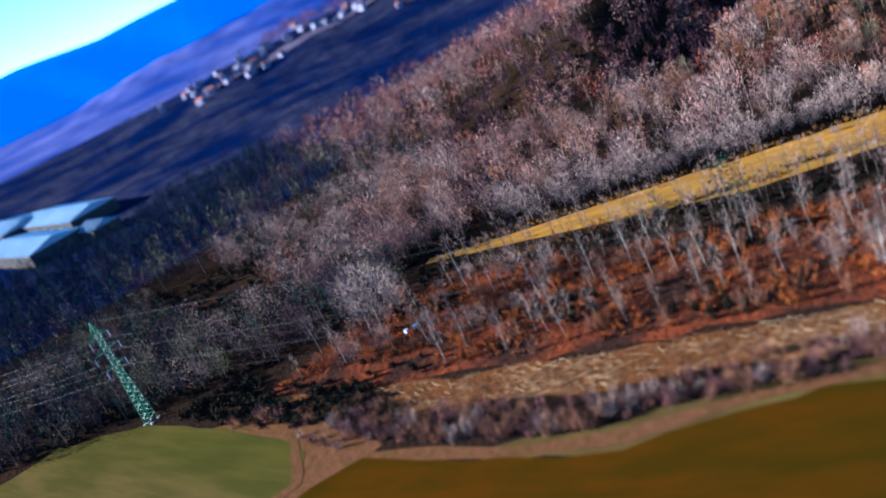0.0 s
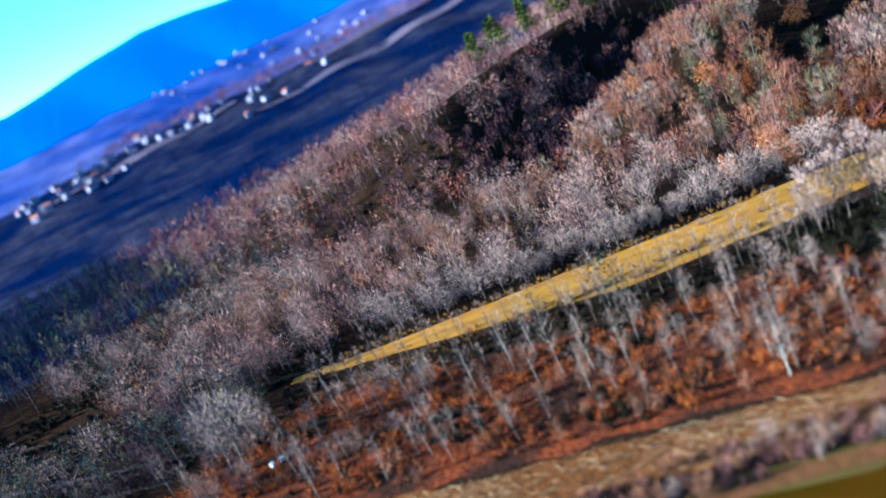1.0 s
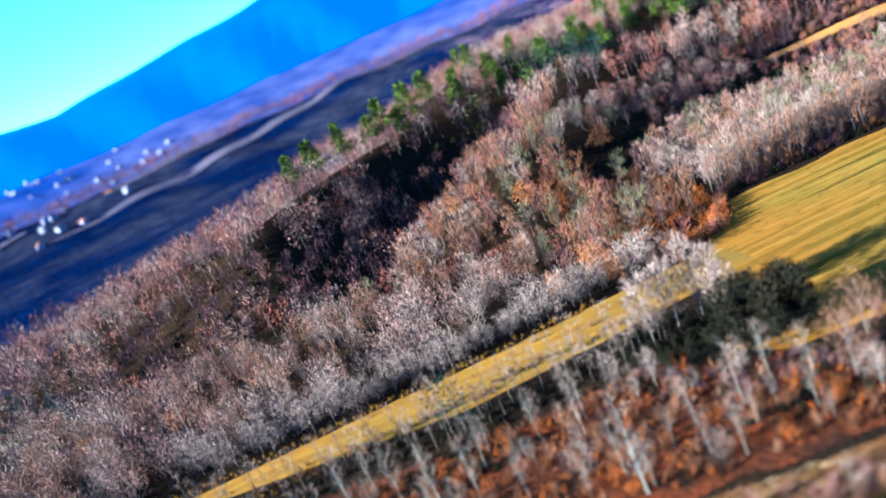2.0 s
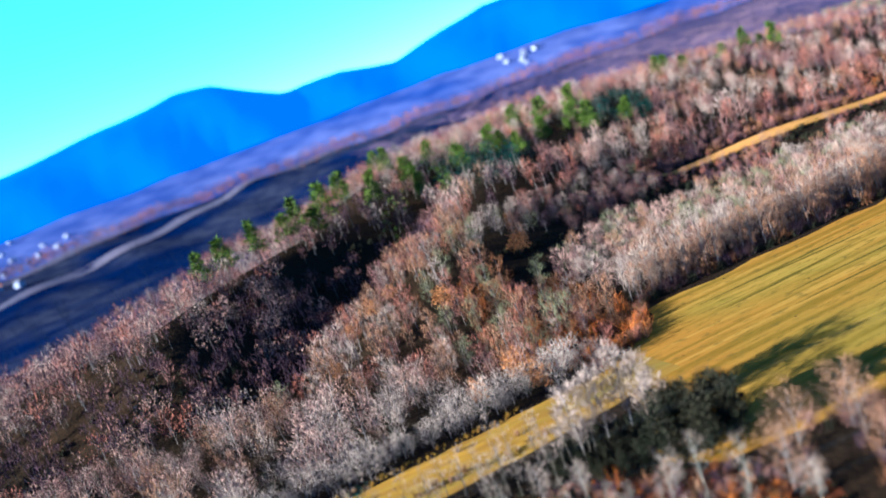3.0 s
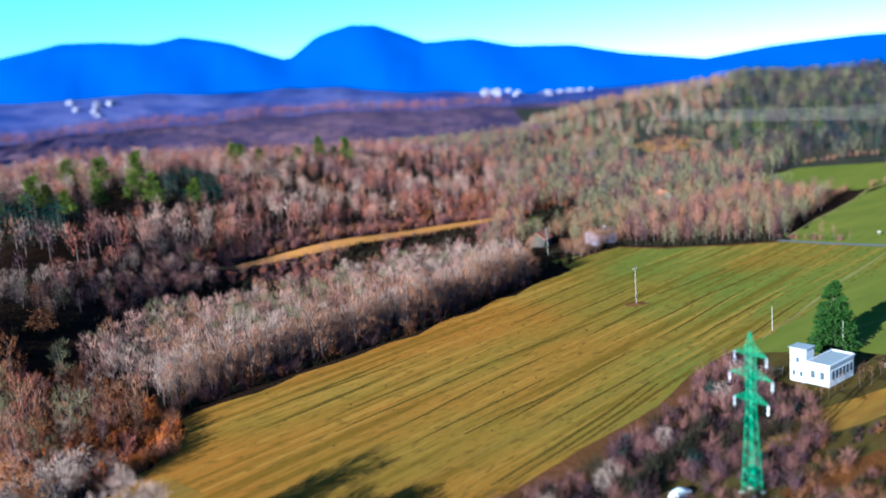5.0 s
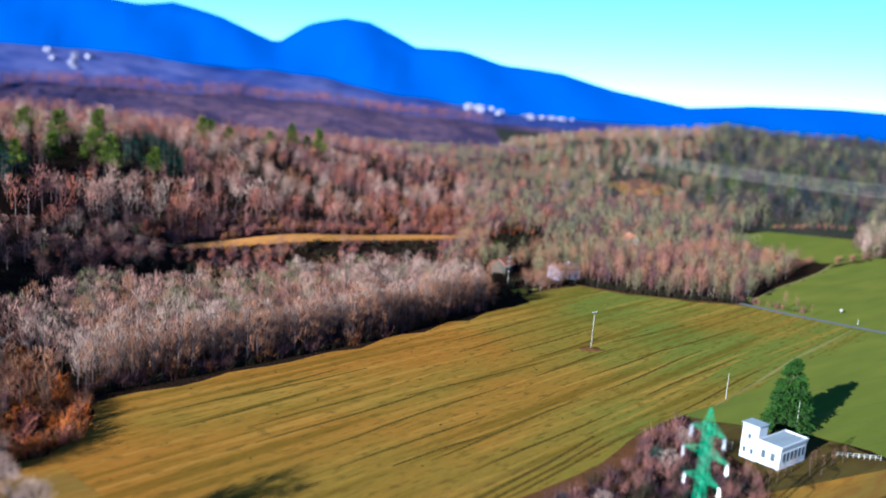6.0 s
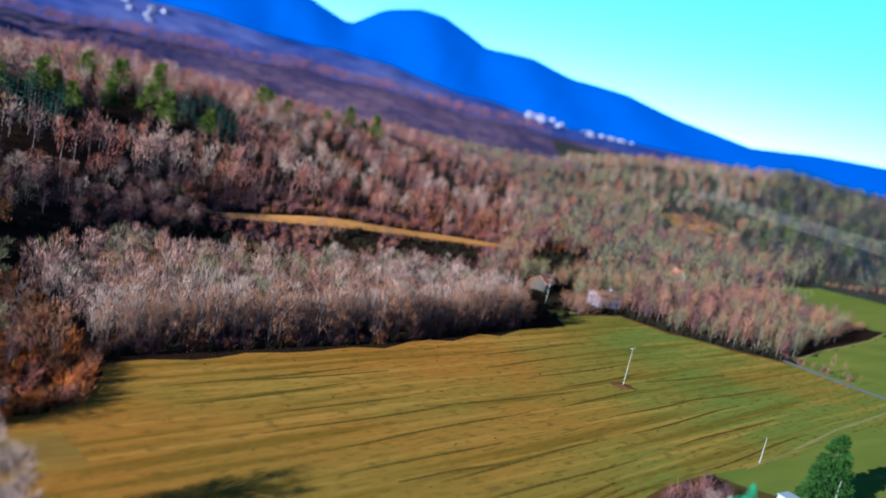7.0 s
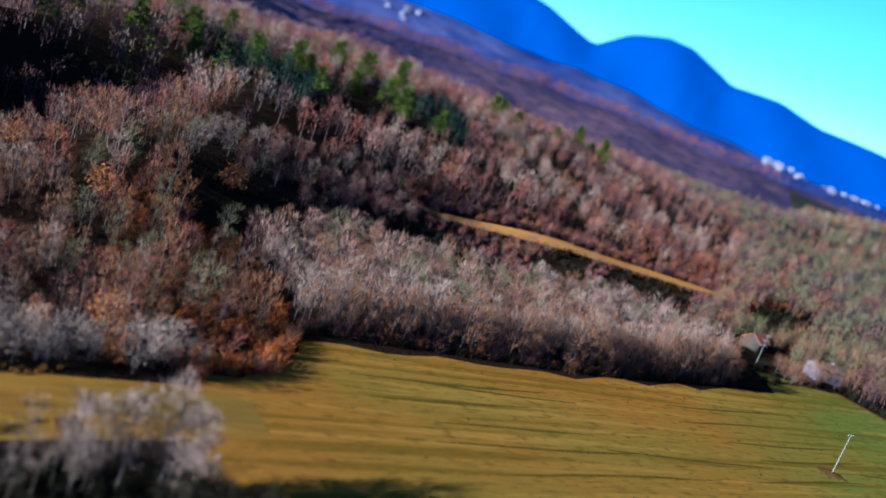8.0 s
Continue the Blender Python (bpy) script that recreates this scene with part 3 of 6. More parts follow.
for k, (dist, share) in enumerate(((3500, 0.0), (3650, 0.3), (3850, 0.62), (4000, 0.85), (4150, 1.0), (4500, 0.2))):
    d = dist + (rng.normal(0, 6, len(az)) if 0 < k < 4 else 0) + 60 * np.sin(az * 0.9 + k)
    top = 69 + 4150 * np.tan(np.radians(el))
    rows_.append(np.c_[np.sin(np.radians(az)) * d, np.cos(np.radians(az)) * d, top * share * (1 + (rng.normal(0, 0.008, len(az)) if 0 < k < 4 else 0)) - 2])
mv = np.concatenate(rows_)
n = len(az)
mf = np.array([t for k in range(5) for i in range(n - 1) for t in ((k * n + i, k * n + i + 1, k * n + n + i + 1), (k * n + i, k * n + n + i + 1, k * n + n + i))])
tagged(new("backdrop", mesh_from("backdrop", mv, mf, [MOUNTAIN])), "mountain range on the far horizon, blue haze painted in", "mountains", kind="structure")

# ---- fields, strips, road ----
FIELD = [(-66, 153), (-59, 166), (-63, 185), (-41, 208), (-12, 235), (10, 262), (28, 283), (42, 301), (38, 318), (65, 336), (82, 325), (105, 321), (129, 319),
         (150, 301), (160, 293), (120, 252), (92, 224), (70, 203), (60, 194), (43, 168), (24, 150), (3, 130), (-12, 121), (-24, 113), (-33, 106), (-42, 107), (-48, 118), (-52, 130), (-58, 143)]
sheet("meadow", FIELD, GRASS, "large mown meadow, olive and gold in streaks", "field")
sheet("meadow", [(66, 199), (72, 206), (108, 250), (150, 296), (250, 222), (330, 150), (250, 60), (140, 120), (98, 190)], GRASS_GREEN, "green meadow beyond the pale farm track", "field", z=0.04)
sheet("meadow", [(122, 314), (139, 338), (168, 374), (206, 420), (300, 500), (420, 380), (330, 200), (155, 290)], GRASS_GREEN, "green meadow behind the country road", "field", z=0.03)
sheet("meadow", [(172, 486), (186, 440), (203, 428), (214, 430), (302, 502), (320, 545), (258, 552), (224, 538)], GRASS_GREEN, "bright green pasture at the foot of the wooded hill", "field", z=0.04)
sheet("stubble_field", [(-190, -60), (-187, -42), (-168, -22), (-141, -12), (-121, -6), (-110, -5), (-102, -12), (-100, -60), (-120, -140), (-210, -140)], PALE_FIELD, "pale green stubble field with a rounded end", "field")
sheet("fallow_field", [(-98, -10), (-97, 0), (-70, 13), (-56, 23), (-46, 36), (-33, 49), (-5, 70), (60, 90), (180, 40), (160, -130), (-96, -135)], FALLOW, "olive brown fallow field", "field")
sheet("brushwood_clearing", [(-141, -3), (-111, 15), (-82, 35), (-42, 64), (-10, 84), (-2, 78), (-36, 55), (-74, 28), (-107, 6), (-136, -6)], CHIPS, "clearing strewn with cut branches and chips", "clearing", z=0.04)
sheet("undergrowth", [(-143, -1), (-112, 16), (-83, 36), (-43, 65), (-11, 86), (-20, 104), (-44, 104), (-57, 102), (-67, 94), (-89, 77), (-119, 59), (-150, 47)], RUST_EARTH, "rust red undergrowth beneath sparse trees", "undergrowth", z=0.03)
ribbon("dry_grass_strip", [(-156, 52, 3), (-138, 66, 6), (-122, 79, 11), (-108, 90.5, 16), (-96, 100, 18.5), (-84, 113, 18.5), (-72, 127, 18), (-62, 139, 17), (-52, 150, 15)], GRASS_DRY, "golden dry grass strip between rows of trees", "grass strip")
ribbon("dry_grass_strip", [(-88, 309, 2), (-75, 326, 5), (-54, 347.5, 8), (-27, 375, 9.5), (-8, 395, 10), (12, 411, 8), (26, 424, 3)], GRASS_TAN, "golden dry grass strip on the lower slope", "grass strip", lift=0.3)
sheet("rough_grass", [(-8, 96), (62, 92), (70, 150), (66, 160), (40, 150), (20, 132), (-4, 118)], GRASS_ROUGH, "rough brown grass beneath the hedge", "field", z=0.02)
sheet("rough_grass", [(-98, -4), (-70, 18), (-46, 43), (-33, 55), (-10, 84), (-8, 97), (62, 93), (60, 88), (-5, 68), (-33, 47), (-56, 21)], GRASS_ROUGH, "rough grass along the edge of the fallow field", "field", z=0.015)
sheet("rough_grass", [(-145, -16), (-142, -8), (-120, 2), (-97, 4), (-96.5, -70), (-102.5, -70), (-104, -13), (-120, -7.5)], VERGE, "dry brown grass corner between the two fields", "field", z=0.012)
sheet("bracken_patch", [(8, 104), (20, 102), (38, 112), (46, 124), (34, 127), (20, 119), (10, 114)], RUST_EARTH, "rust red bare patch beside the parked car", "clearing", z=0.05)
sheet("rough_grass", [(66, 200), (74, 206), (92, 222), (98, 190), (140, 118), (110, 84), (62, 92), (40, 108), (66, 150), (70, 168)], GRASS_ROUGH, "rough olive and brown grass around the white house", "field", z=0.03)
BANK = [(46, 144), (58, 150.5), (72, 157), (88, 165), (112, 178)]
ribbon("dry_grass_bank", [(x, y, w) for (x, y), w in zip(BANK, (3, 8, 9, 9, 6))], GRASS_DRY, "orange dry grass bank behind the hedge", "grass strip", lift=0.09)
ribbon("earth_track", [(50, 128, 3), (60, 133, 6), (75, 139, 7), (96, 150, 6), (118, 160, 3)], CHIPS, "brown earth track through rough grass", "track", lift=0.10)
ribbon("earth_track", [(58, 116, 2), (72, 124, 4), (92, 134, 5), (116, 146, 3)], SOIL, "orange bare earth track beside rough grass", "track", lift=0.11)
ribbon("road", [(124, 323, 3.2), (129, 318.5, 3.2), (140, 308.5, 3.2), (160, 294.5, 3.2), (200, 262, 3.2), (260, 215, 5), (340, 150, 5)], ASPHALT, "narrow grey asphalt country road", "road", lift=0.12)
ribbon("farm_track", [(76, 208, 0.5), (92, 226, 0.7), (103, 239, 1.1), (115, 253.6, 0.8), (124, 263, 1.4), (138, 278, 0.9), (152, 293.5, 0.6)], TRACK, "straw-coloured farm track across the meadow", "track", lift=0.1)
ribbon("farm_track", [(132, 330, 1.3), (150, 354, 1.3), (168, 374, 1.3), (190, 400, 1.3), (207, 424, 1.3), (236, 452, 1.3)], TRACK, "pale gravel field track beside the wood", "track", lift=0.1)
ribbon("grass_verge", [(-101, -70, 2.5), (-101.5, -30, 2.2), (-103, -10, 2.5), (-118, -4.5, 1.6), (-138, -11, 0.5)], VERGE, "pale dry verge round the stubble field", "verge", lift=0.08)
ribbon("grass_verge", [(-98, 0, 1), (-85, 7, 3.5), (-71, 14, 2.2), (-57, 24.5, 3.5), (-47, 37.5, 2), (-34, 50.5, 3), (-6, 71.5, 2.4)], VERGE, "pinkish dry verge between hedge and fallow field", "verge", lift=0.08)
ribbon("grass_verge", [(41, 312, 1), (52, 325, 2.2), (66, 335, 1.6), (82, 326, 2), (105, 322, 1.4), (128, 320, 2)], VERGE, "orange dry verge along the foot of the wood", "verge", lift=0.1)
ribbon("grass_verge", [(64, 197, 3), (55, 184, 8), (43, 166.5, 8), (24, 148, 9), (3, 128, 7), (-12, 120.5, 4)], VERGE, "brown dry verge between meadow and hedge", "verge", lift=0.07)
for line in ([(42, 184, 0.5), (31, 170, 0.8), (17, 154, 0.9), (4, 140, 0.5)], [(43.5, 182.5, 0.3), (32.6, 168.8, 0.6), (18.6, 152.8, 0.6), (7, 140, 0.3)], [(22, 183, 0.3), (11, 174, 0.8), (0, 163, 0.5)],
             [(-8, 219, 0.3), (-19, 208, 0.6), (-30, 198, 0.7), (-42, 188, 0.4)], [(62, 258, 0.3), (74, 268, 0.9), (92, 285, 0.6)], [(66, 244, 0.3), (86, 262, 0.8), (110, 285, 0.4)], [(36, 232, 0.3), (20, 217, 0.6), (2, 201, 0.3)]):
    ribbon("wheel_track", line, WHEEL_MARK, "dark wheel track pressed into the meadow", "track", lift=0.11, cross=2)
rm = np.random.default_rng(71)
for off in (7, 15, 24, 31, 40, 49, 57, 66, 76, 84):
    for run in range(2):
        s0 = -28 + off * 0.25 + 78 * run + rm.uniform(0, 22)
        line = [(-40 + 0.736 * (off + 0.5 * math.sin(s * 0.09 + off)) + 0.677 * s, 200 - 0.677 * (off + 0.5 * math.sin(s * 0.09 + off)) + 0.736 * s, w)
                for s, w in zip(np.linspace(s0, s0 + rm.uniform(38, 62), 7), (0.15, 0.5, 0.75, 0.6, 0.8, 0.45, 0.15))]
        if all(inside(np.array([p[0]]), np.array([p[1]]), FIELD)[0] for p in line):
            ribbon("mowing_line", line, WHEEL_MARK, "darker mowing line running along the meadow", "track", lift=0.10, cross=2)
CREST_LINE = [(-790, 430, 6), (-780, 500, 14), (-762, 570, 24), (-742, 650, 34), (-744, 740, 26), (-722, 850, 24), (-620, 950, 18), (-500, 1050, 14), (-380, 1130, 6)]
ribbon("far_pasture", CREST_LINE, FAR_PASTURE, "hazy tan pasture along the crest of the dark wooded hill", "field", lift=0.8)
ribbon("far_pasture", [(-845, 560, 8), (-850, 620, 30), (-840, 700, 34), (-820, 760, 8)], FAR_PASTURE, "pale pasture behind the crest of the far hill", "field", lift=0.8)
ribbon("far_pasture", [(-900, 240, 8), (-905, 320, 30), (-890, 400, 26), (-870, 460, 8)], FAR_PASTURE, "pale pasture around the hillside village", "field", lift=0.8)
ribbon("hillside_clearing", [(148, 628, 8), (154, 630, 30), (160, 638, 52), (168, 640, 40), (173, 641, 50), (180, 642, 34), (187, 634, 8)], SOIL, "bare orange earth clearing on the wooded hill", "clearing", lift=0.5)


# ---- power line ----
def pylon(x, y, turn):
    """Green lattice mast with three pairs of arms and hanging insulators."""
    root = tagged(new("transmission_pylon"), "green lattice steel pylon with three pairs of arms", "pylon", "pylons of one power line")
    root.matrix_basis = pose(x, y, 0, 0, 0, turn)
    top, waist, foot = 27.0, 0.52, 1.15

    def half(z):
        return foot + (waist - foot) * min(z / 15.0, 1.0) if z < 24.6 else waist * max(0.04, (top - z) / 2.4)

    corners = ((1, 1), (-1, 1), (-1, -1), (1, -1))
    for cx, cy in corners:
        bm = bmesh.new()
        zs = [0, 15, 24.6, top]
        for a, b in zip(zs, zs[1:]):
            add_bar(bm, (cx * half(a), cy * half(a), a), (cx * half(b), cy * half(b), b), 0.14)
        part("leg", bm, PYLON_GREEN, root)
    for k in range(4):
        (ax, ay), (bx, by) = corners[k], corners[(k + 1) % 4]
        bm = bmesh.new()
        z, flip = 0.4, False
        while z < 24.4:
            step = 1.25 if z < 15 else 0.85
            h0, h1 = half(z), half(min(z + step, 24.6))
            p, q = ((ax, ay), (bx, by)) if flip else ((bx, by), (ax, ay))
            add_bar(bm, (p[0] * h0, p[1] * h0, z), (q[0] * h1, q[1] * h1, z + step), 0.065, 3)
            add_bar(bm, (ax * h0, ay * h0, z), (bx * h0, by * h0, z), 0.06, 3)
            z, flip = z + step, not flip
        part("bracing", bm, PYLON_GREEN, root)
    for z, reach in ((23.4, 2.9), (19.8, 3.9), (15.8, 3.1)):
        for s in (-1, 1):
            bm = bmesh.new()
            tip = Vector((s * reach, 0, z))
            for cy in (-1, 1):
                add_bar(bm, (s * waist, cy * waist, z), tip, 0.09, 4)
                add_bar(bm, (s * waist, cy * waist, z + 1.25), tip, 0.075, 4)
                for u in (0.25, 0.5, 0.75):
                    low = Vector((s * waist, cy * waist, z)).lerp(tip, u)
                    high = Vector((s * waist, cy * waist, z + 1.25)).lerp(tip, u - 0.2)
                    add_bar(bm, low, high, 0.06, 3)
            for u in (0.3, 0.6):
                add_bar(bm, Vector((s * waist, waist, z)).lerp(tip, u), Vector((s * waist, -waist, z)).lerp(tip, u), 0.06, 3)
            arm = part("arm", bm, PYLON_GREEN, root)
            bm = bmesh.new()
            for k in range(9):
                zz = z - 0.2 - 0.17 * k
                r = bmesh.ops.create_cone(bm, cap_ends=True, segments=8, radius1=0.11, radius2=0.055, depth=0.13)
                bmesh.ops.translate(bm, verts=r["verts"], vec=(s * reach, 0, zz))
            add_bar(bm, (s * reach, 0, z), (s * reach, 0, z - 1.85), 0.06, 5)
            part("insulator", bm, INSULATOR, arm, "pale glass disc insulator string")
    for cx, cy in corners:
        bm = add_box(bmesh.new(), (cx * foot - 0.35, cy * foot - 0.35, -0.3), (cx * foot + 0.35, cy * foot + 0.35, 0.25), bevel=0.04)
        part("footing", bm, CONCRETE, root, "square concrete footing")
    return root


LINE_TURN = math.degrees(math.atan2(150, 217)) - 90
PYLONS = [(-168.5, -21.5), (45.6, 130.2)]
for px_, py_ in PYLONS:
    pylon(px_, py_, LINE_TURN)


def cable(a, b, sag, width=0.016, label="thin grey overhead power cable", mat=None):
    n = 24
    pts = [Vector(a).lerp(Vector(b), i / n) - Vector((0, 0, sag * 4 * (i / n) * (1 - i / n))) for i in range(n + 1)]
    v, f = tube(np.array(pts), [width] * (n + 1), 4)
    tagged(new("power_cable", mesh_from("power_cable", v, f, [mat or WIRE])), label, "cable", "overhead cables")


ux, uy = math.cos(radians(LINE_TURN)), math.sin(radians(LINE_TURN))
for z, reach in ((23.4, 2.9), (19.8, 3.9), (15.8, 3.1)):
    for s in (-1, 1):
        o = (ux * s * reach, uy * s * reach)
        p, q = [(x + o[0], y + o[1], z - 1.9) for x, y in PYLONS]
        cable(p, q, 6.0)
        cable(q, (q[0] + 217, q[1] + 150, q[2] + 2), 6.0)
        cable(p, (p[0] - 217, p[1] - 150, p[2]), 6.0)
cable((*PYLONS[0], 27), (*PYLONS[1], 27), 4.0, 0.02)
cable((*PYLONS[1], 27), (45.6 + 217, 280.2, 29), 4.0, 0.02)
# Sun gleam on these cables is painted with the pale concrete colour.
for k in range(4):
    cable((150 + 4 * k, 620 - 2 * k, 32 + 1.5 * k), (380 + 6 * k, 470 - 3 * k, 30 + 3 * k), 5.0, 0.08, "power cable across the far hill, sun gleam painted pale", CONCRETE)


def utility_pole(x, y, tall, arm=True, label="grey concrete utility pole with a crossarm in the meadow", mat=CONCRETE):
    root = tagged(new("utility_pole"), label, "utility pole", "utility poles")
    root.matrix_basis = pose(x, y, float(bumps(x, y)), 0, 0, 40)
    part("mast", add_bar(bmesh.new(), (0, 0, -0.4), (0, 0, tall), 0.17, 10, 0.11), mat, root)
    if arm:
        part("crossarm", add_box(bmesh.new(), (-0.9, -0.06, tall - 0.35), (0.9, 0.06, tall - 0.2)), mat, root)
        for k in (-0.8, 0, 0.8):
            part("insulator", add_bar(bmesh.new(), (k, 0, tall - 0.2), (k, 0, tall + 0.12), 0.12, 8, 0.07), INSULATOR, root, "small pale insulator")
    return root


utility_pole(54, 249.5, 11.0)
utility_pole(88.6, 192.0, 8.0, False, "slim pale pole between the spruce and the white house")
utility_pole(80.5, 213.5, 6.5, False, "slim grey pole at the edge of the track")
farm_pole = utility_pole(37.2, 322.5, 12.0, True, "pale utility pole with three crossarms before the farmhouse", CONCRETE)
for drop in (2.2, 4.0):
    part("crossarm", add_box(bmesh.new(), (-1.3, -0.1, 12.0 - drop), (1.3, 0.1, 12.2 - drop)), CONCRETE, farm_pole)
utility_pole(158, 301.5, 2.2, False, "short grey marker pole beside the country road")
rb_ = np.random.default_rng(9)
ang = np.linspace(0, 2 * math.pi, 20, endpoint=False)
mv_ = [np.array([[54, 249.5, 0.45]])]
for r, z in ((0.8, 0.4), (1.6, 0.2), (2.4, 0.03)):
    rr = r * (1 + rb_.normal(0, 0.1, 20))
    mv_.append(np.c_[54 + rr * np.cos(ang) * 1.4, 249.5 + rr * np.sin(ang), z + rb_.normal(0, 0.04, 20)])
mf_ = [(0, 1 + k, 1 + (k + 1) % 20) for k in range(20)]
for r in range(2):
    for k in range(20):
        a, b = 1 + r * 20 + k, 1 + r * 20 + (k + 1) % 20
        mf_ += [(a, a + 20, b + 20), (a, b + 20, b)]
tagged(new("earth_mound", mesh_from("earth_mound", np.concatenate(mv_), np.array(mf_), [VERGE])), "low mound of dry earth and grass round the pole foot", "mound", kind="structure")


# ---- buildings ----
def gable_house(name, x, y, turn, length, width, wall, roof, label, wall_mat=PLASTER, roof_mat=TILE_RED, storeys=2):
    root = tagged(new(name), label, "house")
    root.matrix_basis = pose(x, y, float(bumps(x, y)), 0, 0, turn)
    bm = add_box(bmesh.new(), (-length / 2, -width / 2, -1.0), (length / 2, width / 2, wall))
    for s in (-1, 1):
        e = s * (length / 2)
        a, b, c = [bm.verts.new(p) for p in ((e, -width / 2, wall), (e, width / 2, wall), (e, 0, wall + roof))]
        bm.faces.new((a, b, c))
    part("wall", bm, wall_mat, root)
    for s in (-1, 1):
        bm = bmesh.new()
        o, over = 0.5, 0.6
        drop = roof / (width / 2) * over
        p = [(-length / 2 - o, 0, wall + roof), (length / 2 + o, 0, wall + roof), (length / 2 + o, s * (width / 2 + over), wall - drop), (-length / 2 - o, s * (width / 2 + over), wall - drop)]
        lo = [bm.verts.new(Vector(q) + Vector((0, 0, 0.02))) for q in p]
        hi = [bm.verts.new(Vector(q) + Vector((0, 0, 0.24))) for q in p]
        bm.faces.new(lo)
        bm.faces.new(hi)
        for k in range(4):
            bm.faces.new((lo[k], lo[(k + 1) % 4], hi[(k + 1) % 4], hi[k]))
        part("roof", bm, roof_mat, root)
    part("chimney", add_box(bmesh.new(), (length * 0.2, 0.3, wall + roof * 0.4), (length * 0.2 + 0.6, 0.9, wall + roof + 0.7)), wall_mat, root)
    for s in (-1, 1):
        for st in range(storeys):
            for k in range(3):
                cx, cz = (k - 1) * length * 0.3, 1.5 + st * 2.8
                if cz + 0.7 < wall:
                    part("window", add_box(bmesh.new(), (cx - 0.5, s * (width / 2) - 0.05, cz - 0.65), (cx + 0.5, s * (width / 2) + 0.03, cz + 0.65)), DARK_GLASS, root, "dark recessed window")
    return root


def cabin():
    """White flat-roofed transformer house with a square tower."""
    root = tagged(new("substation_house"), "white rendered transformer house with a square tower and flat roof", "house")
    root.matrix_basis = pose(76.6, 172.0, 0, 0, 0, 38) @ Matrix.Diagonal((0.9, 0.92, 1.0, 1))

    def slab(name, lo, hi, mat, parent, label="", bevel=0.03):
        return part(name, add_box(bmesh.new(), lo, hi, bevel=bevel), mat, parent, label)

    block = slab("wall", (0, 0, -0.5), (11.2, 5.4, 4.4), PLASTER, root)
    tower = slab("tower", (-0.3, 5.45, -0.5), (3.4, 9.4, 7.3), PLASTER, root)
    slab("roof", (-0.25, -0.25, 4.42), (11.45, 5.43, 4.62), ROOF_GREY, root, "flat pale grey roof")
    for a, b in (((-0.25, -0.25), (11.45, 0.0)), ((-0.25, 5.2), (11.45, 5.44)), ((-0.25, 0.0), (0.0, 5.2)), ((11.2, 0.0), (11.45, 5.2))):
        slab("parapet", (*a, 4.625), (*b, 4.95), PLASTER, root, "white parapet edge", 0.02)
    slab("tower_roof", (-0.55, 5.2, 7.32), (3.65, 9.65, 7.5), ROOF_GREY, root, "overhanging grey slab")
    slab("cornice", (-0.12, -0.12, 3.9), (11.32, -0.003, 4.15), ROOF_GREY, block, "grey cornice band")
    for k in range(6):
        w = slab("window", (1.2 + k * 1.65, -0.06, 1.5), (2.2 + k * 1.65, 0.03, 3.3), DARK_GLASS, root, "tall dark window", 0.0)
        slab("frame", (1.1 + k * 1.65, -0.10, 3.32), (2.3 + k * 1.65, 0.02, 3.45), PLASTER, w, "", 0.0)
        slab("sill", (1.1 + k * 1.65, -0.14, 1.38), (2.3 + k * 1.65, 0.02, 1.49), CONCRETE, w, "", 0.0)
    for y0 in (1.2, 3.4):
        w = slab("window", (-0.06, y0, 1.5), (0.03, y0 + 1.0, 3.1), DARK_GLASS, root, "tall dark window", 0.0)
        slab("sill", (-0.14, y0 - 0.1, 1.38), (0.02, y0 + 1.1, 1.49), CONCRETE, w, "", 0.0)
    for z0, y0 in ((4.3, 7.1), (1.3, 6.2), (1.3, 8.0)):
        slab("window", (-0.36, y0, z0), (-0.28, y0 + 0.75, z0 + 1.1), DARK_GLASS, tower, "small dark opening", 0.0)
    door = slab("door", (9.9, 5.38, -0.02), (10.9, 5.46, 2.1), RUBBER, root, "dark metal door", 0.0)
    slab("handle", (10.0, 5.47, 1.0), (10.06, 5.52, 1.15), CONCRETE, door, "", 0.0)
    return root


cabin()
for k in range(4):
    f = tagged(new("fence_panel"), "dark mesh fence panel between wooden posts", "fence", "fence of the transformer house")
    f.matrix_basis = pose(70.6 - 1.9 * k, 181.5 + 1.2 * k, 0, 0, 0, 148)
    part("post", add_box(bmesh.new(), (-0.08, -0.08, -0.2), (0.08, 0.08, 1.9)), BARK_DARK, f)
    part("rail", add_box(bmesh.new(), (0.08, -0.03, 1.6), (2.2, 0.03, 1.68)), RUBBER, f)
    bm = bmesh.new()
    for j in range(10):
        add_box(bm, (0.25 + j * 0.2, -0.015, 0.05), (0.29 + j * 0.2, 0.015, 1.6))
    part("mesh", bm, RUBBER, f)
for k in range(4):
    f = tagged(new("low_railing"), "low pale railing on short posts beside the white house", "railing", "railing of the transformer house")
    f.matrix_basis = pose(93.0 + 2.3 * k, 181.5 - 0.2 * k, 0.02, 0, 0, -5)
    for px_ in (0.0, 1.1, 2.2):
        part("post", add_box(bmesh.new(), (px_ - 0.05, -0.05, -0.1), (px_ + 0.05, 0.05, 0.95)), CONCRETE, f)
    for rz_ in (0.45, 0.9):
        part("rail", add_bar(bmesh.new(), (0, 0.06, rz_), (2.25, 0.06, rz_), 0.09, 6), CONCRETE, f)
gable_house("farmhouse", 38, 352, 62, 8, 6.5, 3.2, 2.4, "farmhouse with a terracotta roof among trees", wall_mat=OLD_PLASTER)
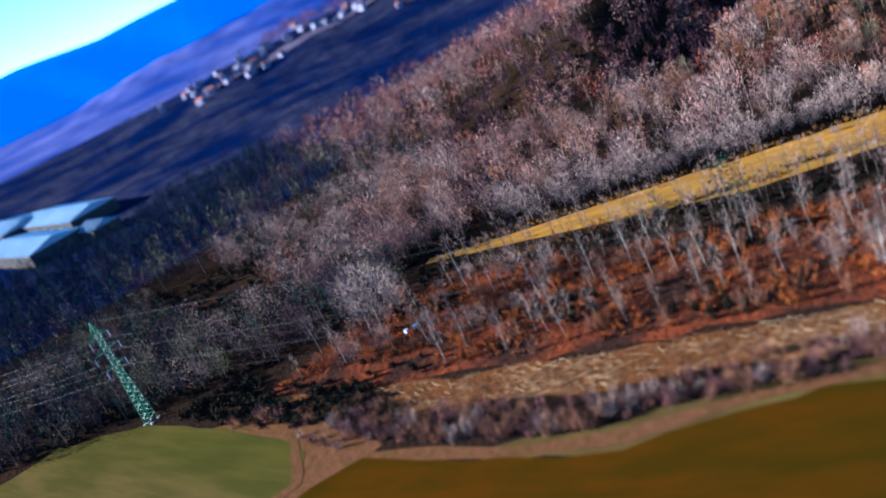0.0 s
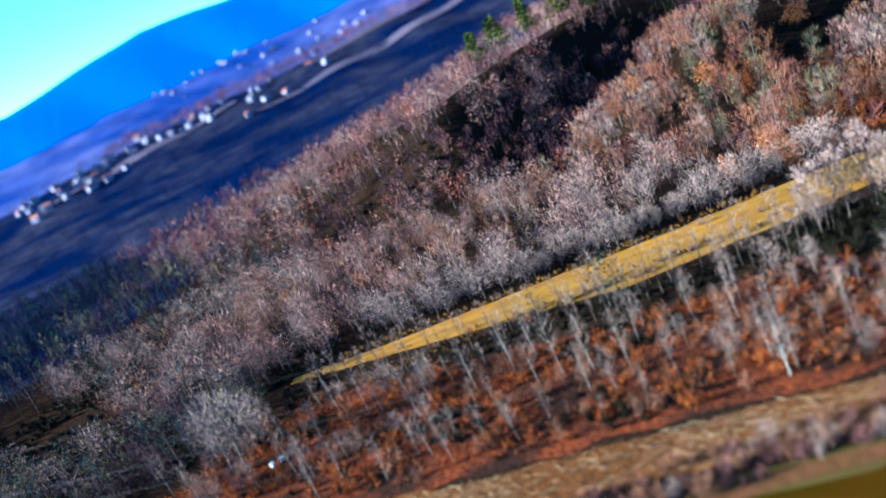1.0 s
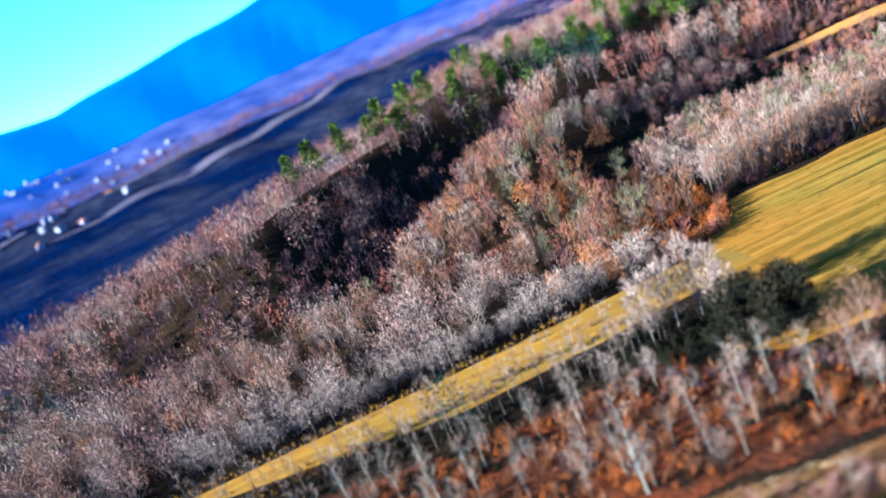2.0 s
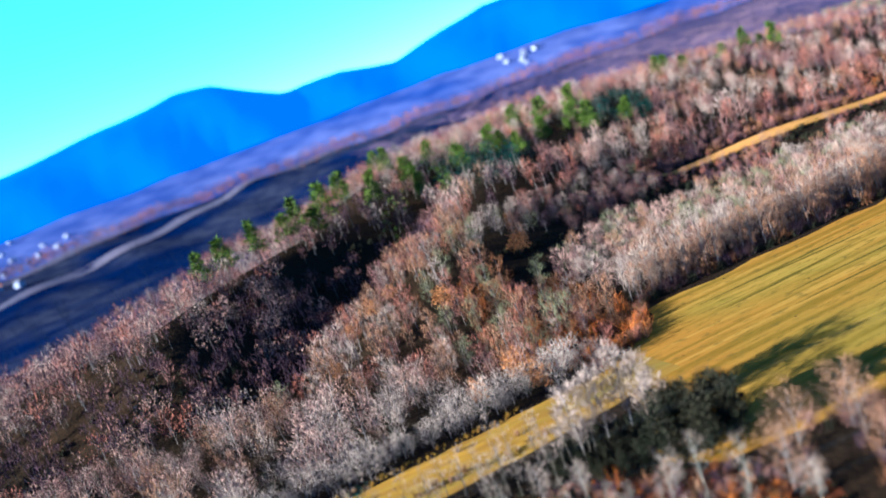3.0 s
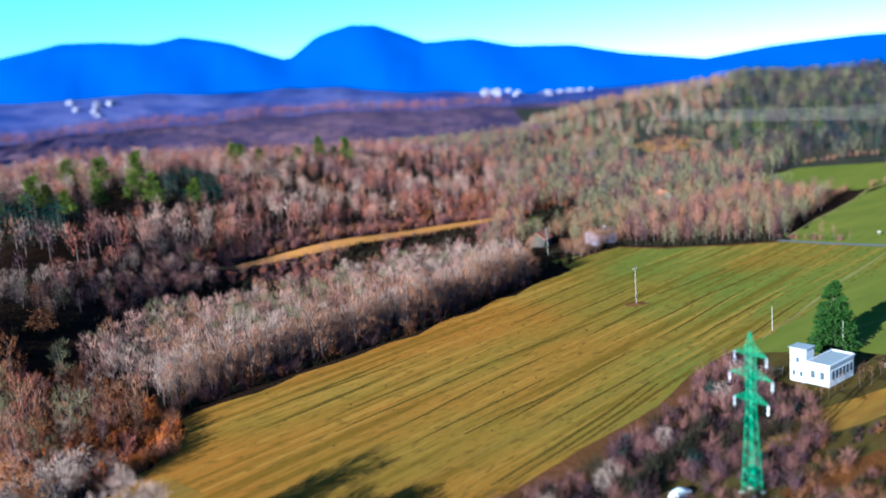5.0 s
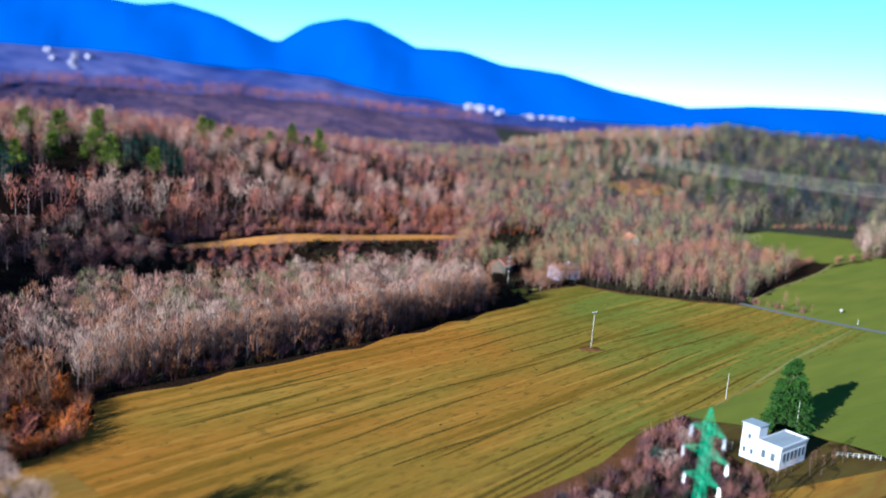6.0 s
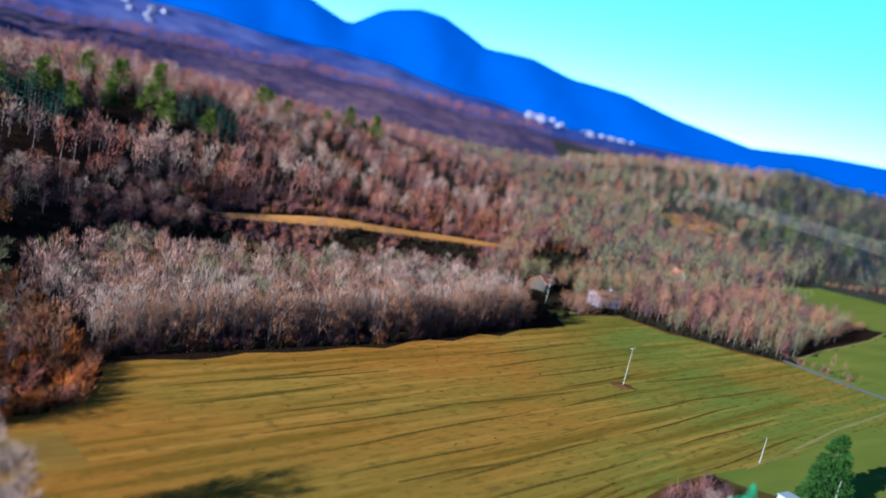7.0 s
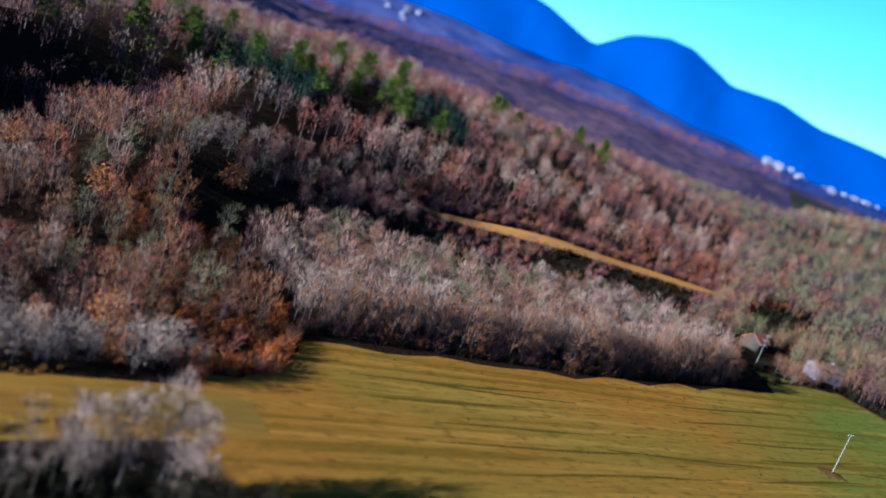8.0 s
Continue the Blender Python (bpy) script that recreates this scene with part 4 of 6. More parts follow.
gable_house("farmhouse", 62, 347, 32, 11, 7, 4.4, 1.4, "pale grey farmhouse half hidden by bare trees", wall_mat=VILLAGE_WALL, roof_mat=OLD_PLASTER)
gable_house("cottage", 109, 432, 110, 6, 5, 4.8, 2.2, "small white cottage with a red tiled roof in the wood", wall_mat=CONCRETE, storeys=2)


def shed(x, y, turn, length, width, wall, rise):
    root = tagged(new("industrial_shed"), "long shed with a pale corrugated metal roof", "shed", "sheds of the works")
    root.matrix_basis = pose(x, y, 0, 0, 0, turn)
    part("wall", add_box(bmesh.new(), (-length / 2, -width / 2, -0.5), (length / 2, width / 2, wall)), OLD_PLASTER, root)
    for s in (-1, 1):
        bm = bmesh.new()
        n = 48
        rows = []
        for k in range(n + 1):
            x0, up = -length / 2 - 0.3 + (length + 0.6) * k / n, 0.22 * (k % 2)
            rows.append([bm.verts.new(q) for q in ((x0, 0, wall + rise + 0.1 + up), (x0, s * (width / 2 + 0.6), wall + 0.1 + up))])
        for p, q in zip(rows, rows[1:]):
            bm.faces.new((p[0], q[0], q[1], p[1]))
        bmesh.ops.solidify(bm, geom=bm.faces[:], thickness=0.12)
        part("roof", bm, SHED_ROOF, root)
    for s in (-1, 1):
        bm = bmesh.new()
        e = s * (length / 2 - 0.05)
        bm.faces.new([bm.verts.new(p) for p in ((e, -width / 2, wall), (e, width / 2, wall), (e, 0, wall + rise))])
        part("gable", bm, PLASTER, root)
    for k in range(6):
        part("window", add_box(bmesh.new(), (-length * 0.4 + k * length * 0.15, -width / 2 - 0.04, wall * 0.45), (-length * 0.4 + k * length * 0.15 + length * 0.09, -width / 2 + 0.05, wall * 0.75)), DARK_GLASS, root)


shed(-511, -12, 12, 95, 30, 7, 4)
shed(-566, 16, 12, 110, 30, 7, 4)
shed(-636, -10, 12, 60, 34, 8, 4)
shed(-461, 20, 12, 26, 16, 5, 3)

rv = random.Random(11)
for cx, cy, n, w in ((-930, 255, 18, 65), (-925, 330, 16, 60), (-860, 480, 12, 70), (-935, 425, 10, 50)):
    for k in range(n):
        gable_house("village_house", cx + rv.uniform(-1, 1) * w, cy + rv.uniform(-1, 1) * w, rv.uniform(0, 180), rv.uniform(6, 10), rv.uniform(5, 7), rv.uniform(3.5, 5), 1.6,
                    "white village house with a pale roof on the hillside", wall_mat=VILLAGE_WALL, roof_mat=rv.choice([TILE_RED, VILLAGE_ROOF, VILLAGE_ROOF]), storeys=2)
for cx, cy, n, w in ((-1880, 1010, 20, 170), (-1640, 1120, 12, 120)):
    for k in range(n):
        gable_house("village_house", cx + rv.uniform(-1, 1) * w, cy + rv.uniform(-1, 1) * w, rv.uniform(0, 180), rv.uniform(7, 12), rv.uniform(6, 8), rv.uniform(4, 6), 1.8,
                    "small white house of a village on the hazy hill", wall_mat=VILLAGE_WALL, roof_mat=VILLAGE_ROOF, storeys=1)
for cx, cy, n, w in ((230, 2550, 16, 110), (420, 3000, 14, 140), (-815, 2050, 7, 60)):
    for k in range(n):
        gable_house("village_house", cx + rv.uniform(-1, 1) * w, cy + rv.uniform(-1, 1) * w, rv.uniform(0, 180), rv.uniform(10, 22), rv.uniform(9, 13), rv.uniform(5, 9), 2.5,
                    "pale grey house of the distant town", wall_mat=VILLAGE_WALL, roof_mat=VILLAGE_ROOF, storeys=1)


def car(x, y, turn):
    root = tagged(new("car"), "parked white hatchback on rough ground", "car")
    root.matrix_basis = pose(x, y, 0.02, 0, 0, turn)
    bm = bmesh.new()
    prof = [(-2.0, 0.35), (-2.0, 0.85), (-1.75, 0.95), (-1.35, 1.42), (0.35, 1.46), (1.0, 0.98), (1.85, 0.85), (2.05, 0.55), (2.05, 0.35)]
    sides = [[bm.verts.new((px, s * (0.83 if z < 1 else 0.66), z)) for px, z in prof] for s in (-1, 1)]
    bm.faces.new(sides[0]), bm.faces.new(sides[1])
    for k in range(len(prof)):
        j = (k + 1) % len(prof)
        bm.faces.new((sides[0][k], sides[0][j], sides[1][j], sides[1][k]))
    part("body", bm, WHITE_PAINT, root)
    for s in (-1, 1):
        bm = bmesh.new()
        bm.faces.new([bm.verts.new(p) for p in ((-1.45, s * 0.80, 1.0), (0.75, s * 0.80, 1.0), (0.3, s * 0.69, 1.38), (-1.25, s * 0.69, 1.38))])
        part("side_window", bm, DARK_GLASS, root)
        for wx in (-1.25, 1.3):
            part("wheel", add_bar(bmesh.new(), (wx, s * 0.62, 0.31), (wx, s * 0.86, 0.31), 0.62, 14), RUBBER, root)
    bm = bmesh.new()
    bm.faces.new([bm.verts.new(p) for p in ((0.42, -0.6, 1.44), (0.42, 0.6, 1.44), (0.98, 0.68, 1.02), (0.98, -0.68, 1.02))])
    part("windscreen", bm, DARK_GLASS, root)


car(34, 130.5, 40)
# Two small white objects of unknown use; stand and lid are made up.
for bx_, by_, bt_ in ((-127.2, 28.2, 20), (-126.6, 30.2, 50)):
    white_box = tagged(new("beehive"), "small white box of unknown use under sparse trees", "beehive", "beehives in the undergrowth")
    white_box.matrix_basis = pose(bx_, by_, 0.05, 0, 0, bt_)
    part("stand", add_box(bmesh.new(), (-0.35, -0.3, -0.1), (0.35, 0.3, 0.25)), BARK_DARK, white_box)
    part("body", add_box(bmesh.new(), (-0.4, -0.35, 0.25), (0.4, 0.35, 0.95), bevel=0.03), PLASTER, white_box)
    part("lid", add_box(bmesh.new(), (-0.46, -0.41, 0.955), (0.46, 0.41, 1.05), bevel=0.02), ROOF_GREY, white_box)
m_ = tagged(new("marker_post"), "small white marker box on a post in the pasture", "marker")
m_.matrix_basis = pose(160.2, 318.3, 0.04)
part("post", add_bar(bmesh.new(), (0, 0, -0.2), (0, 0, 0.8), 0.12, 6), CONCRETE, m_)
part("box", add_box(bmesh.new(), (-0.45, -0.3, 0.8), (0.45, 0.3, 1.5), bevel=0.05), CONCRETE, m_)


# ---- the spruce behind the white house ----
def spruce(x, y, tall):
    rng = np.random.default_rng(21)
    root = tagged(new("spruce_tree"), "tall dense dark green spruce beside the white house", "tree")
    root.matrix_basis = pose(x, y, 0)
    part("trunk", mesh_from("trunk", *tube([(0, 0, -0.2), (0, 0, tall * 0.5), (0, 0, tall)], [0.34, 0.2, 0.02], 8), [BARK_DARK]), None, root)
    roots, ways, wood = [], [], []
    for k in range(34):
        h = 0.05 + 0.93 * k / 33
        reach = tall * 0.34 * (1 - h) ** 0.62 + 0.2
        for j in range(13 if h < 0.7 else 8):
            az = j * 6.283 / 13 + k * 0.7 + rng.normal(0, 0.15)
            r = reach * (0.75 + 0.4 * rng.random())
            d = np.array([math.cos(az), math.sin(az), 0])
            tip = d * r + (0, 0, h * tall - 0.16 * r)
            wood.append(tube([(0, 0, h * tall), tip], [0.05, 0.015], 3))
            m = 36
            s = 0.2 + 0.8 * rng.random(m) ** 0.7
            roots.append(np.array([0, 0, h * tall]) + (tip - (0, 0, h * tall)) * s[:, None])
            ways.append(d * 0.7 + rng.normal(0, 0.5, (m, 3)) + (0, 0, -0.15))
    roots, ways = np.concatenate(roots), np.concatenate(ways)
    n = len(roots)
    part("boughs", mesh_from("boughs", *gather(wood), [BARK_DARK]), None, root)["kind"] = "stuff"
    part("crown", mesh_from("crown", *slivers(rng, roots, ways, 0.55 + 0.6 * rng.random(n), 0.2 + 0.16 * rng.random(n)), [NEEDLE_BLUE]), None, root)


spruce(88, 195.5, 16.6)

# ---- single trees near the path of flight ----
near = [bare_tree(100 + k, 12.5 + k % 3, 0.17, 0.1, 16, 560, 0.06, 1.25, 1.3) for k in range(4)]
slim = [bare_tree(120 + k, 9.5, 0.14, 0.3, 9, 150, 0.045, 0.9, 1.2, stem=0.011) for k in range(4)]
bushy = [bare_tree(140 + k, 7.5, 0.36, 0.12, 18, 760, 0.06, 0.8, 0.8) for k in range(4)]
EDGE = [(-64, 188.5), (-41, 211), (-12, 238), (10, 265), (28, 286), (31, 290)]


def along(line, gap, off, seed, wobble=1.2):
    """Places along a line, moved to its left by off."""
    rng = np.random.default_rng(seed)
    line = np.array(line, float)
    s = np.r_[0, np.cumsum(np.hypot(*np.diff(line, axis=0).T))]
    t = np.arange(0, s[-1], gap) + rng.uniform(-0.4, 0.4, len(np.arange(0, s[-1], gap))) * gap
    x, y = np.interp(t, s, line[:, 0]), np.interp(t, s, line[:, 1])
    a = np.interp(t, (s[1:] + s[:-1]) / 2, np.unwrap(np.arctan2(*np.diff(line, axis=0).T[::-1])))
    o = off + rng.uniform(-1, 1, len(t)) * wobble
    return np.c_[x - np.sin(a) * o, y + np.cos(a) * o]


planted("bare_tree", near, BARK_PALE, TWIG_TAN, along(EDGE, 3.0, 2.5, 1), 3,
        "tall leafless tree with pale trunk and tan twigs", "tree", "trees along the meadow")
planted("bare_tree", near, BARK_PALE, TWIG_GREY, along(EDGE, 3.2, 6.5, 2), 303,
        "tall leafless tree with pale trunk and grey twigs", "tree", "trees along the meadow")
SHADE_ROW = [(-136, 52), (-116, 66), (-94, 82), (-76, 100), (-66, 111), (-60, 118)]
planted("sapling", slim, BARK_DARK, TWIG_GREY, np.concatenate([along(SHADE_ROW, 2.6, 0.5, 4, 2.4), along(SHADE_ROW[2:], 3.0, -5.0, 204, 3.0), along(SHADE_ROW[3:], 3.4, -10.0, 205, 3.0)]), 5,
        "slender grey leafless sapling beside the golden grass strip", "tree", "saplings along the grass strip")
planted("bushy_tree", bushy, BARK_PALE, TWIG_SILVER, along([(-144, 72), (-128, 86), (-114, 100), (-102, 110), (-92, 121), (-82, 133), (-72, 144), (-66, 152)], 2.6, 2.0, 6, 2.2), 7,
        "silvery grey leafless bushy tree beside the grass strip", "tree", "silvery trees along the grass strip", 0.65, 1.35)
UNDER = [(-145, 1), (-113, 18), (-84, 38), (-44, 67), (-12, 88), (-20, 104), (-44, 104), (-56, 102), (-66, 94), (-88, 77), (-118, 59), (-150, 46)]
planted("birch_tree", [bare_tree(160 + k, 9.5 + k % 3, 0.16, 0.25, 12, 170, 0.04, 0.9, 1.3, stem=0.008) for k in range(5)], BIRCH, TWIG_GREY, scattered(8, UNDER, 7.4), 9,
        "white-stemmed leafless birch over rust undergrowth", "tree", "birches in the undergrowth", 0.45, 1.2)
planted("birch_tree", [bare_tree(175, 11, 0.2, 0.25, 14, 300, 0.045, 0.9, 0.9, stem=0.0085)], PLASTER_BARK, TWIG_GREY, np.array([(-44, 69)]), 210, "leaning birch with a bright white trunk", "tree", "white birches", 1.0, 1.05)
planted("bushy_tree", bushy, BARK_DARK, TWIG_GREY, np.concatenate([scattered(108, [(-150, 6), (-113, 20), (-84, 40), (-74, 80), (-92, 82), (-120, 60), (-150, 46)], 10, lambda x, y, r: r.random(len(x)) < 0.4 + 0.4 * (x < -118)), scattered(109, [(-84, 40), (-44, 69), (-14, 90), (-30, 112), (-68, 106), (-78, 80)], 20, lambda x, y, r: r.random(len(x)) < 0.4)]), 209,
        "grey leafless bushy tree in the rust undergrowth", "tree", "bushy trees in the undergrowth", 0.55, 1.05)
planted("bare_tree", [bare_tree(180 + k, 11.5, 0.32, 0.18, 20, 900, 0.06, 1.0, 0.7) for k in range(3)], BARK_PALE, TWIG_TAN,
        np.array([(-21, 96), (-21, 107), (-12, 108), (2, 112), (-8, 98), (-14, 113)]), 11,
        "broad leafless tree with a silvery crown", "tree", "broad trees by the meadow", 0.85, 1.15)

planted("bare_tree", [bare_tree(185 + k, 11, 0.26, 0.12, 18, 600, 0.06, 1.0, 0.9) for k in range(2)], BARK_PALE, TWIG_GREY,
        np.array([(-53, 98), (-38, 98), (-60, 98)]), 17,
        "slight leafless tree with a grey crown by the meadow corner", "tree", "slight trees by the meadow corner", 0.55, 0.9)

planted("tall_tree", [bare_tree(190 + k, 15.5, 0.19, 0.2, 18, 1400, 0.11, 1.0, 1.0) for k in range(3)], BARK_PALE, TWIG_GREY,
        np.array([(-51, 121), (-46.5, 119), (-54, 116), (-43, 114), (-57, 111)]), 13,
        "tall pale leafless tree at the corner of the meadow", "tree", "tall trees by the meadow corner", 0.92, 1.03)
# Added shadow casters; their near-black crowns also paint the shade at the corner.
planted("dark_shade_tree", [bare_tree(193 + k, 12.5, 0.25, 0.03, 26, 2300, 0.22, 0.9, 0.6) for k in range(2)], BARK_DARK, BRAMBLE,
        np.array([(-33, 114), (-36, 111), (-31, 111.5), (-39, 112.5), (-34.5, 108), (-41, 108.5)]), 14,
        "dense dark tree added to shade the meadow corner", "tree", "ivy-clad trees by the meadow", 0.9, 1.05)

planted("spreading_tree", [bare_tree(197, 17, 0.43, 0.34, 24, 2600, 0.085, 1.1, 0.7, stem=0.022)], BARK_DARK, TWIG_SILVER, np.array([(-133, 26)]), 15,
        "large spreading leafless tree with a pale crown", "tree", "spreading trees", 0.98, 1.02)

planted("bushy_tree", bushy, BARK_PALE, TWIG_TAN, np.array([(46.8, 321), (50, 324), (49, 319.5), (53, 325), (56, 327), (59, 334), (65, 337.5), (33, 339), (70, 341), (56, 338), (62, 340), (45, 330)]), 212, "puffy tan leafless tree before the farmhouse", "tree", "trees before the farmhouse", 1.0, 1.35)
planted("sapling", slim, BARK_DARK, TWIG_TAN, np.array([(140.5, 321), (141.6, 314), (145.8, 311), (138, 317), (143, 318)]), 213, "small leafless tree beside the country road", "tree", "small trees by the road", 0.5, 0.8)

# ---- woods, joined ----
def far_tree(seed, tall, twigs=34, wide=0.26, low=0.2, width=0.2):
    """A simpler leafless tree for distant slopes: a stem and a rounded cloud of twigs."""
    rng = np.random.default_rng(seed)
    p = rng.normal(0, 1, (twigs, 3))
    p /= np.linalg.norm(p, axis=1, keepdims=True)
    lobes = 1 + 0.25 * np.sin(3 * np.arctan2(p[:, 1], p[:, 0]) + seed) * np.cos(2.5 * p[:, 2] + seed)
    p *= (rng.random(twigs) ** 0.4 * lobes)[:, None]
    roots = p * (wide * tall, wide * tall, (1 - low) / 2 * tall * 0.9) + (0, 0, (1 + low) / 2 * tall * 0.93)
    ways = p * 0.7 + rng.normal(0, 0.3, (twigs, 3)) + (0, 0, 1.3)
    return tube([(0, 0, 0), (0, 0, tall * 0.8)], [tall * 0.012, 0.03], 3), slivers(rng, roots, ways, tall * (0.09 + 0.08 * rng.random(twigs)), width * (0.7 + 0.6 * rng.random(twigs)), p)


wood_hi = [(*bare_tree(200 + k, 12.5, 0.19, 0.1, 11, 380, 0.07, 1.35, 1.4, 3), k % 2, (4, 2, 4, 3, 8, 9)) for k in range(6)]
wood_mats = [BARK_PALE, BARK_DARK, TWIG_MAUVE, TWIG_TAN, TWIG_GREY, TWIG_RUST, TWIG_ROSE, TWIG_DUSK, TWIG_OLIVE, TWIG_BLUSH, FAR_TWIG, TWIG_SILVER]
STRIP = [(-66, 196), (-43, 219), (-16, 246), (6, 273), (24, 294), (27, 303), (20, 318), (-6, 318), (-40, 284), (-70, 258), (-104, 232), (-104, 214)]
massed("woodland", wood_hi, scattered(21, STRIP, 3.6), wood_mats, 22, "dense wood of leafless mauve and grey trees beside the meadow", "wood")
FRONT = [(-184, 24), (-160, 46), (-148, 76), (-132, 91), (-106, 116), (-94, 133), (-78, 154), (-68, 182), (-106, 214), (-110, 240), (-134, 232), (-152, 205), (-150, 175), (-160, 145), (-196, 110), (-222, 72)]
mixed = [(*bare_tree(220 + k, 10, 0.32, 0.15, 14, 480, 0.07, 0.95, 0.9, 3), k % 2, (7, 4, 2, 9, 2, 8, 6)) for k in range(6)]
calm = [(w, c, s, (4, 2, 9, 4, 9, 3)) for w, c, s, o in mixed]
massed("woodland", calm, scattered(22, FRONT, 4.6, lambda x, y, r: (y < 150) & clumped(x, y, r)), wood_mats, 124, "leafless wood of rose-grey and mauve trees behind the grass strip", "wood", 0.45, 1.35)
slender = [(*bare_tree(320 + k, 12, 0.2, 0.12, 11, 380, 0.07, 1.3, 1.3, 3), k % 2, (3, 4, 2, 6, 3, 5, 8)) for k in range(6)]
massed("woodland", slender, scattered(23, FRONT, 4.2, lambda x, y, r: (y >= 150) & clumped(x, y, r)), wood_mats, 24, "leafless wood of tan, rose and rust trees below the ridge", "wood", 0.45, 1.35)
BACK = [(48, 324), (66, 338.5), (82, 328), (105, 323.5), (127, 322), (136, 340), (164, 376), (182, 406), (160, 424), (120, 430), (80, 410), (52, 375)]
plain_wood = [(*far_tree(230 + k, 12, 150, 0.22, 0.12, 0.13), k % 2, (8, 3, 8, 7, 2, 3)) for k in range(6)]
massed("woodland", plain_wood, scattered(25, BACK, 4.2, lambda x, y, r: (np.hypot(x - 61, y - 345) > 8)), wood_mats, 26, "leafless wood of olive-brown and tan trees behind the meadow", "wood", 0.7, 1.1)


def on_slope(x, y, rng):
    z = height(x, y)
    skip = inside(x, y, STRIP) | inside(x, y, FRONT) | inside(x, y, FIELD) | (inside(x, y, RED) & (rng.random(len(x)) < 0.4))
    gaps = (np.sin(x * 0.045 + 2.1 * np.sin(y * 0.027)) * np.sin(y * 0.05 + x * 0.016) > 0.62) & (y > 240)
    return ~skip & ~gaps & ((z > 1.0) | (y > 330) | (x < -130)) & (rng.random(len(x)) < 0.93)


HILL = [(-420, 110), (-300, 100), (-200, 112), (-165, 150), (-155, 200), (-136, 238), (-120, 268), (-98, 314), (-80, 336), (-60, 357), (-33, 386), (-13, 406), (14, 424), (36, 420), (40, 375), (46, 380), (52, 430), (40, 700), (-60, 950), (-420, 950)]
RED = [(4, 420), (30, 432), (60, 444), (92, 530), (50, 560), (0, 480), (-40, 440), (-20, 416)]
slope = [(*far_tree(240 + k, 12, 100, 0.23, 0.15, 0.17), k % 2, (2, 6, 7, 6, 2, 9, 4, 3, 4)) for k in range(6)]
slope_far = [(*far_tree(250 + k, 12, 44, 0.26, 0.2, 0.3), k % 2, (7, 2, 7, 6, 2, 6, 4, 7, 3)) for k in range(6)]
# Side of the ridge where twigs are coloured dark to imitate its shade.
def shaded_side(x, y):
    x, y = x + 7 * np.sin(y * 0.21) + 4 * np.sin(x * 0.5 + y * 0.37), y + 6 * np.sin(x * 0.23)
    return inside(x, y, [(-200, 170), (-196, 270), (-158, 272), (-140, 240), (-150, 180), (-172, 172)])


cool = [(*far_tree(244 + k, 11, 72, 0.29, 0.2, 0.25), k % 2, (7, 2, 7, 4, 6, 2)) for k in range(5)]
# dusk: copies in dark twig tones, shade put into the colour
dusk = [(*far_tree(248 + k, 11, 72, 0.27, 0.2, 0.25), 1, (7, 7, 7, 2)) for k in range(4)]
west_side = lambda x, y: (x < -150) & (y < 290)
massed("hillside_wood", cool, scattered(26, HILL, 5.4, lambda x, y, r: on_slope(x, y, r) & (x > -345) & west_side(x, y) & ~shaded_side(x, y) & clumped(x, y, r)), wood_mats, 328, "mauve and grey leafless wood on the flank of the ridge", "wood", 0.7, 1.2)
massed("hillside_wood", dusk, scattered(25, HILL, 5.8, lambda x, y, r: on_slope(x, y, r) & shaded_side(x, y)), wood_mats, 329, "leafless wood with painted shade in the hollow of the ridge", "wood", 0.6, 1.1)
massed("hillside_wood", slope, scattered(27, HILL, 5.4, lambda x, y, r: on_slope(x, y, r) & (x > -345) & (y < 560) & ~west_side(x, y) & clumped(x * 0.8, y * 0.8, r)), wood_mats, 28, "mauve and rust leafless wood covering the hillside", "wood", 0.7, 1.2)
massed("hillside_wood", slope_far, scattered(27, HILL, 8.6, lambda x, y, r: on_slope(x, y, r) & ((x <= -345) | (y >= 560))), wood_mats, 128, "mauve and rust leafless wood on the upper hillside", "wood", 0.7, 1.2)
massed("hillside_wood", [(*far_tree(242 + k, 9, 70, 0.28, 0.1, 0.25), 1, (5, 6, 5)) for k in range(3)], scattered(126, RED, 8.0), wood_mats, 125, "rust brown leafless trees at the end of the golden strip", "wood", 0.6, 1.1)
massed("bracken", [(*shrub(330 + k, 1.6, 26, 0.2), 0, k % 2) for k in range(4)], scattered(127, RED, 3.2, lambda x, y, r: r.random(len(x)) < 0.7), [FERN, TWIG_ROSE], 129, "rust red bracken at the end of the golden strip", "bracken", 0.6, 1.3)
SPUR = [(-345, 96), (-290, 96), (-220, 74), (-196, 110), (-160, 145), (-150, 175), (-160, 200), (-205, 205), (-260, 190), (-330, 160)]
massed("hillside_wood", [(*bare_tree(255 + k, 10.5, 0.36, 0.15, 8, 170, 0.16, 1.0, 0.8, 3, 0.009), k % 2, (9, 6, 9, 9, 4)) for k in range(5)], scattered(227, SPUR, 4.8, clumped), wood_mats, 228, "rounded rose-grey leafless trees on the end of the ridge", "wood", 0.6, 1.15)
LOW = [(26, 430), (60, 412), (120, 434), (165, 430), (178, 440), (170, 488), (222, 542), (210, 570), (140, 600), (120, 700), (60, 900), (-60, 950), (40, 700)]
massed("valley_wood", [(w, c, s, (8, 6, 10, 8, 2, 7, 8)) for w, c, s, o in slope_far], scattered(29, LOW, 5.6), wood_mats, 30, "olive-brown and grey leafless wood on the valley floor behind the farmhouse", "wood", 0.7, 1.15)

pines = [(*pine(260 + k, 13, 7, 10, 0.22), 0, 1) for k in range(4)]
NOOK = [(24, 336), (34, 352), (48, 358), (54, 380), (70, 412), (60, 432), (38, 424), (26, 416), (18, 380), (2, 346)]
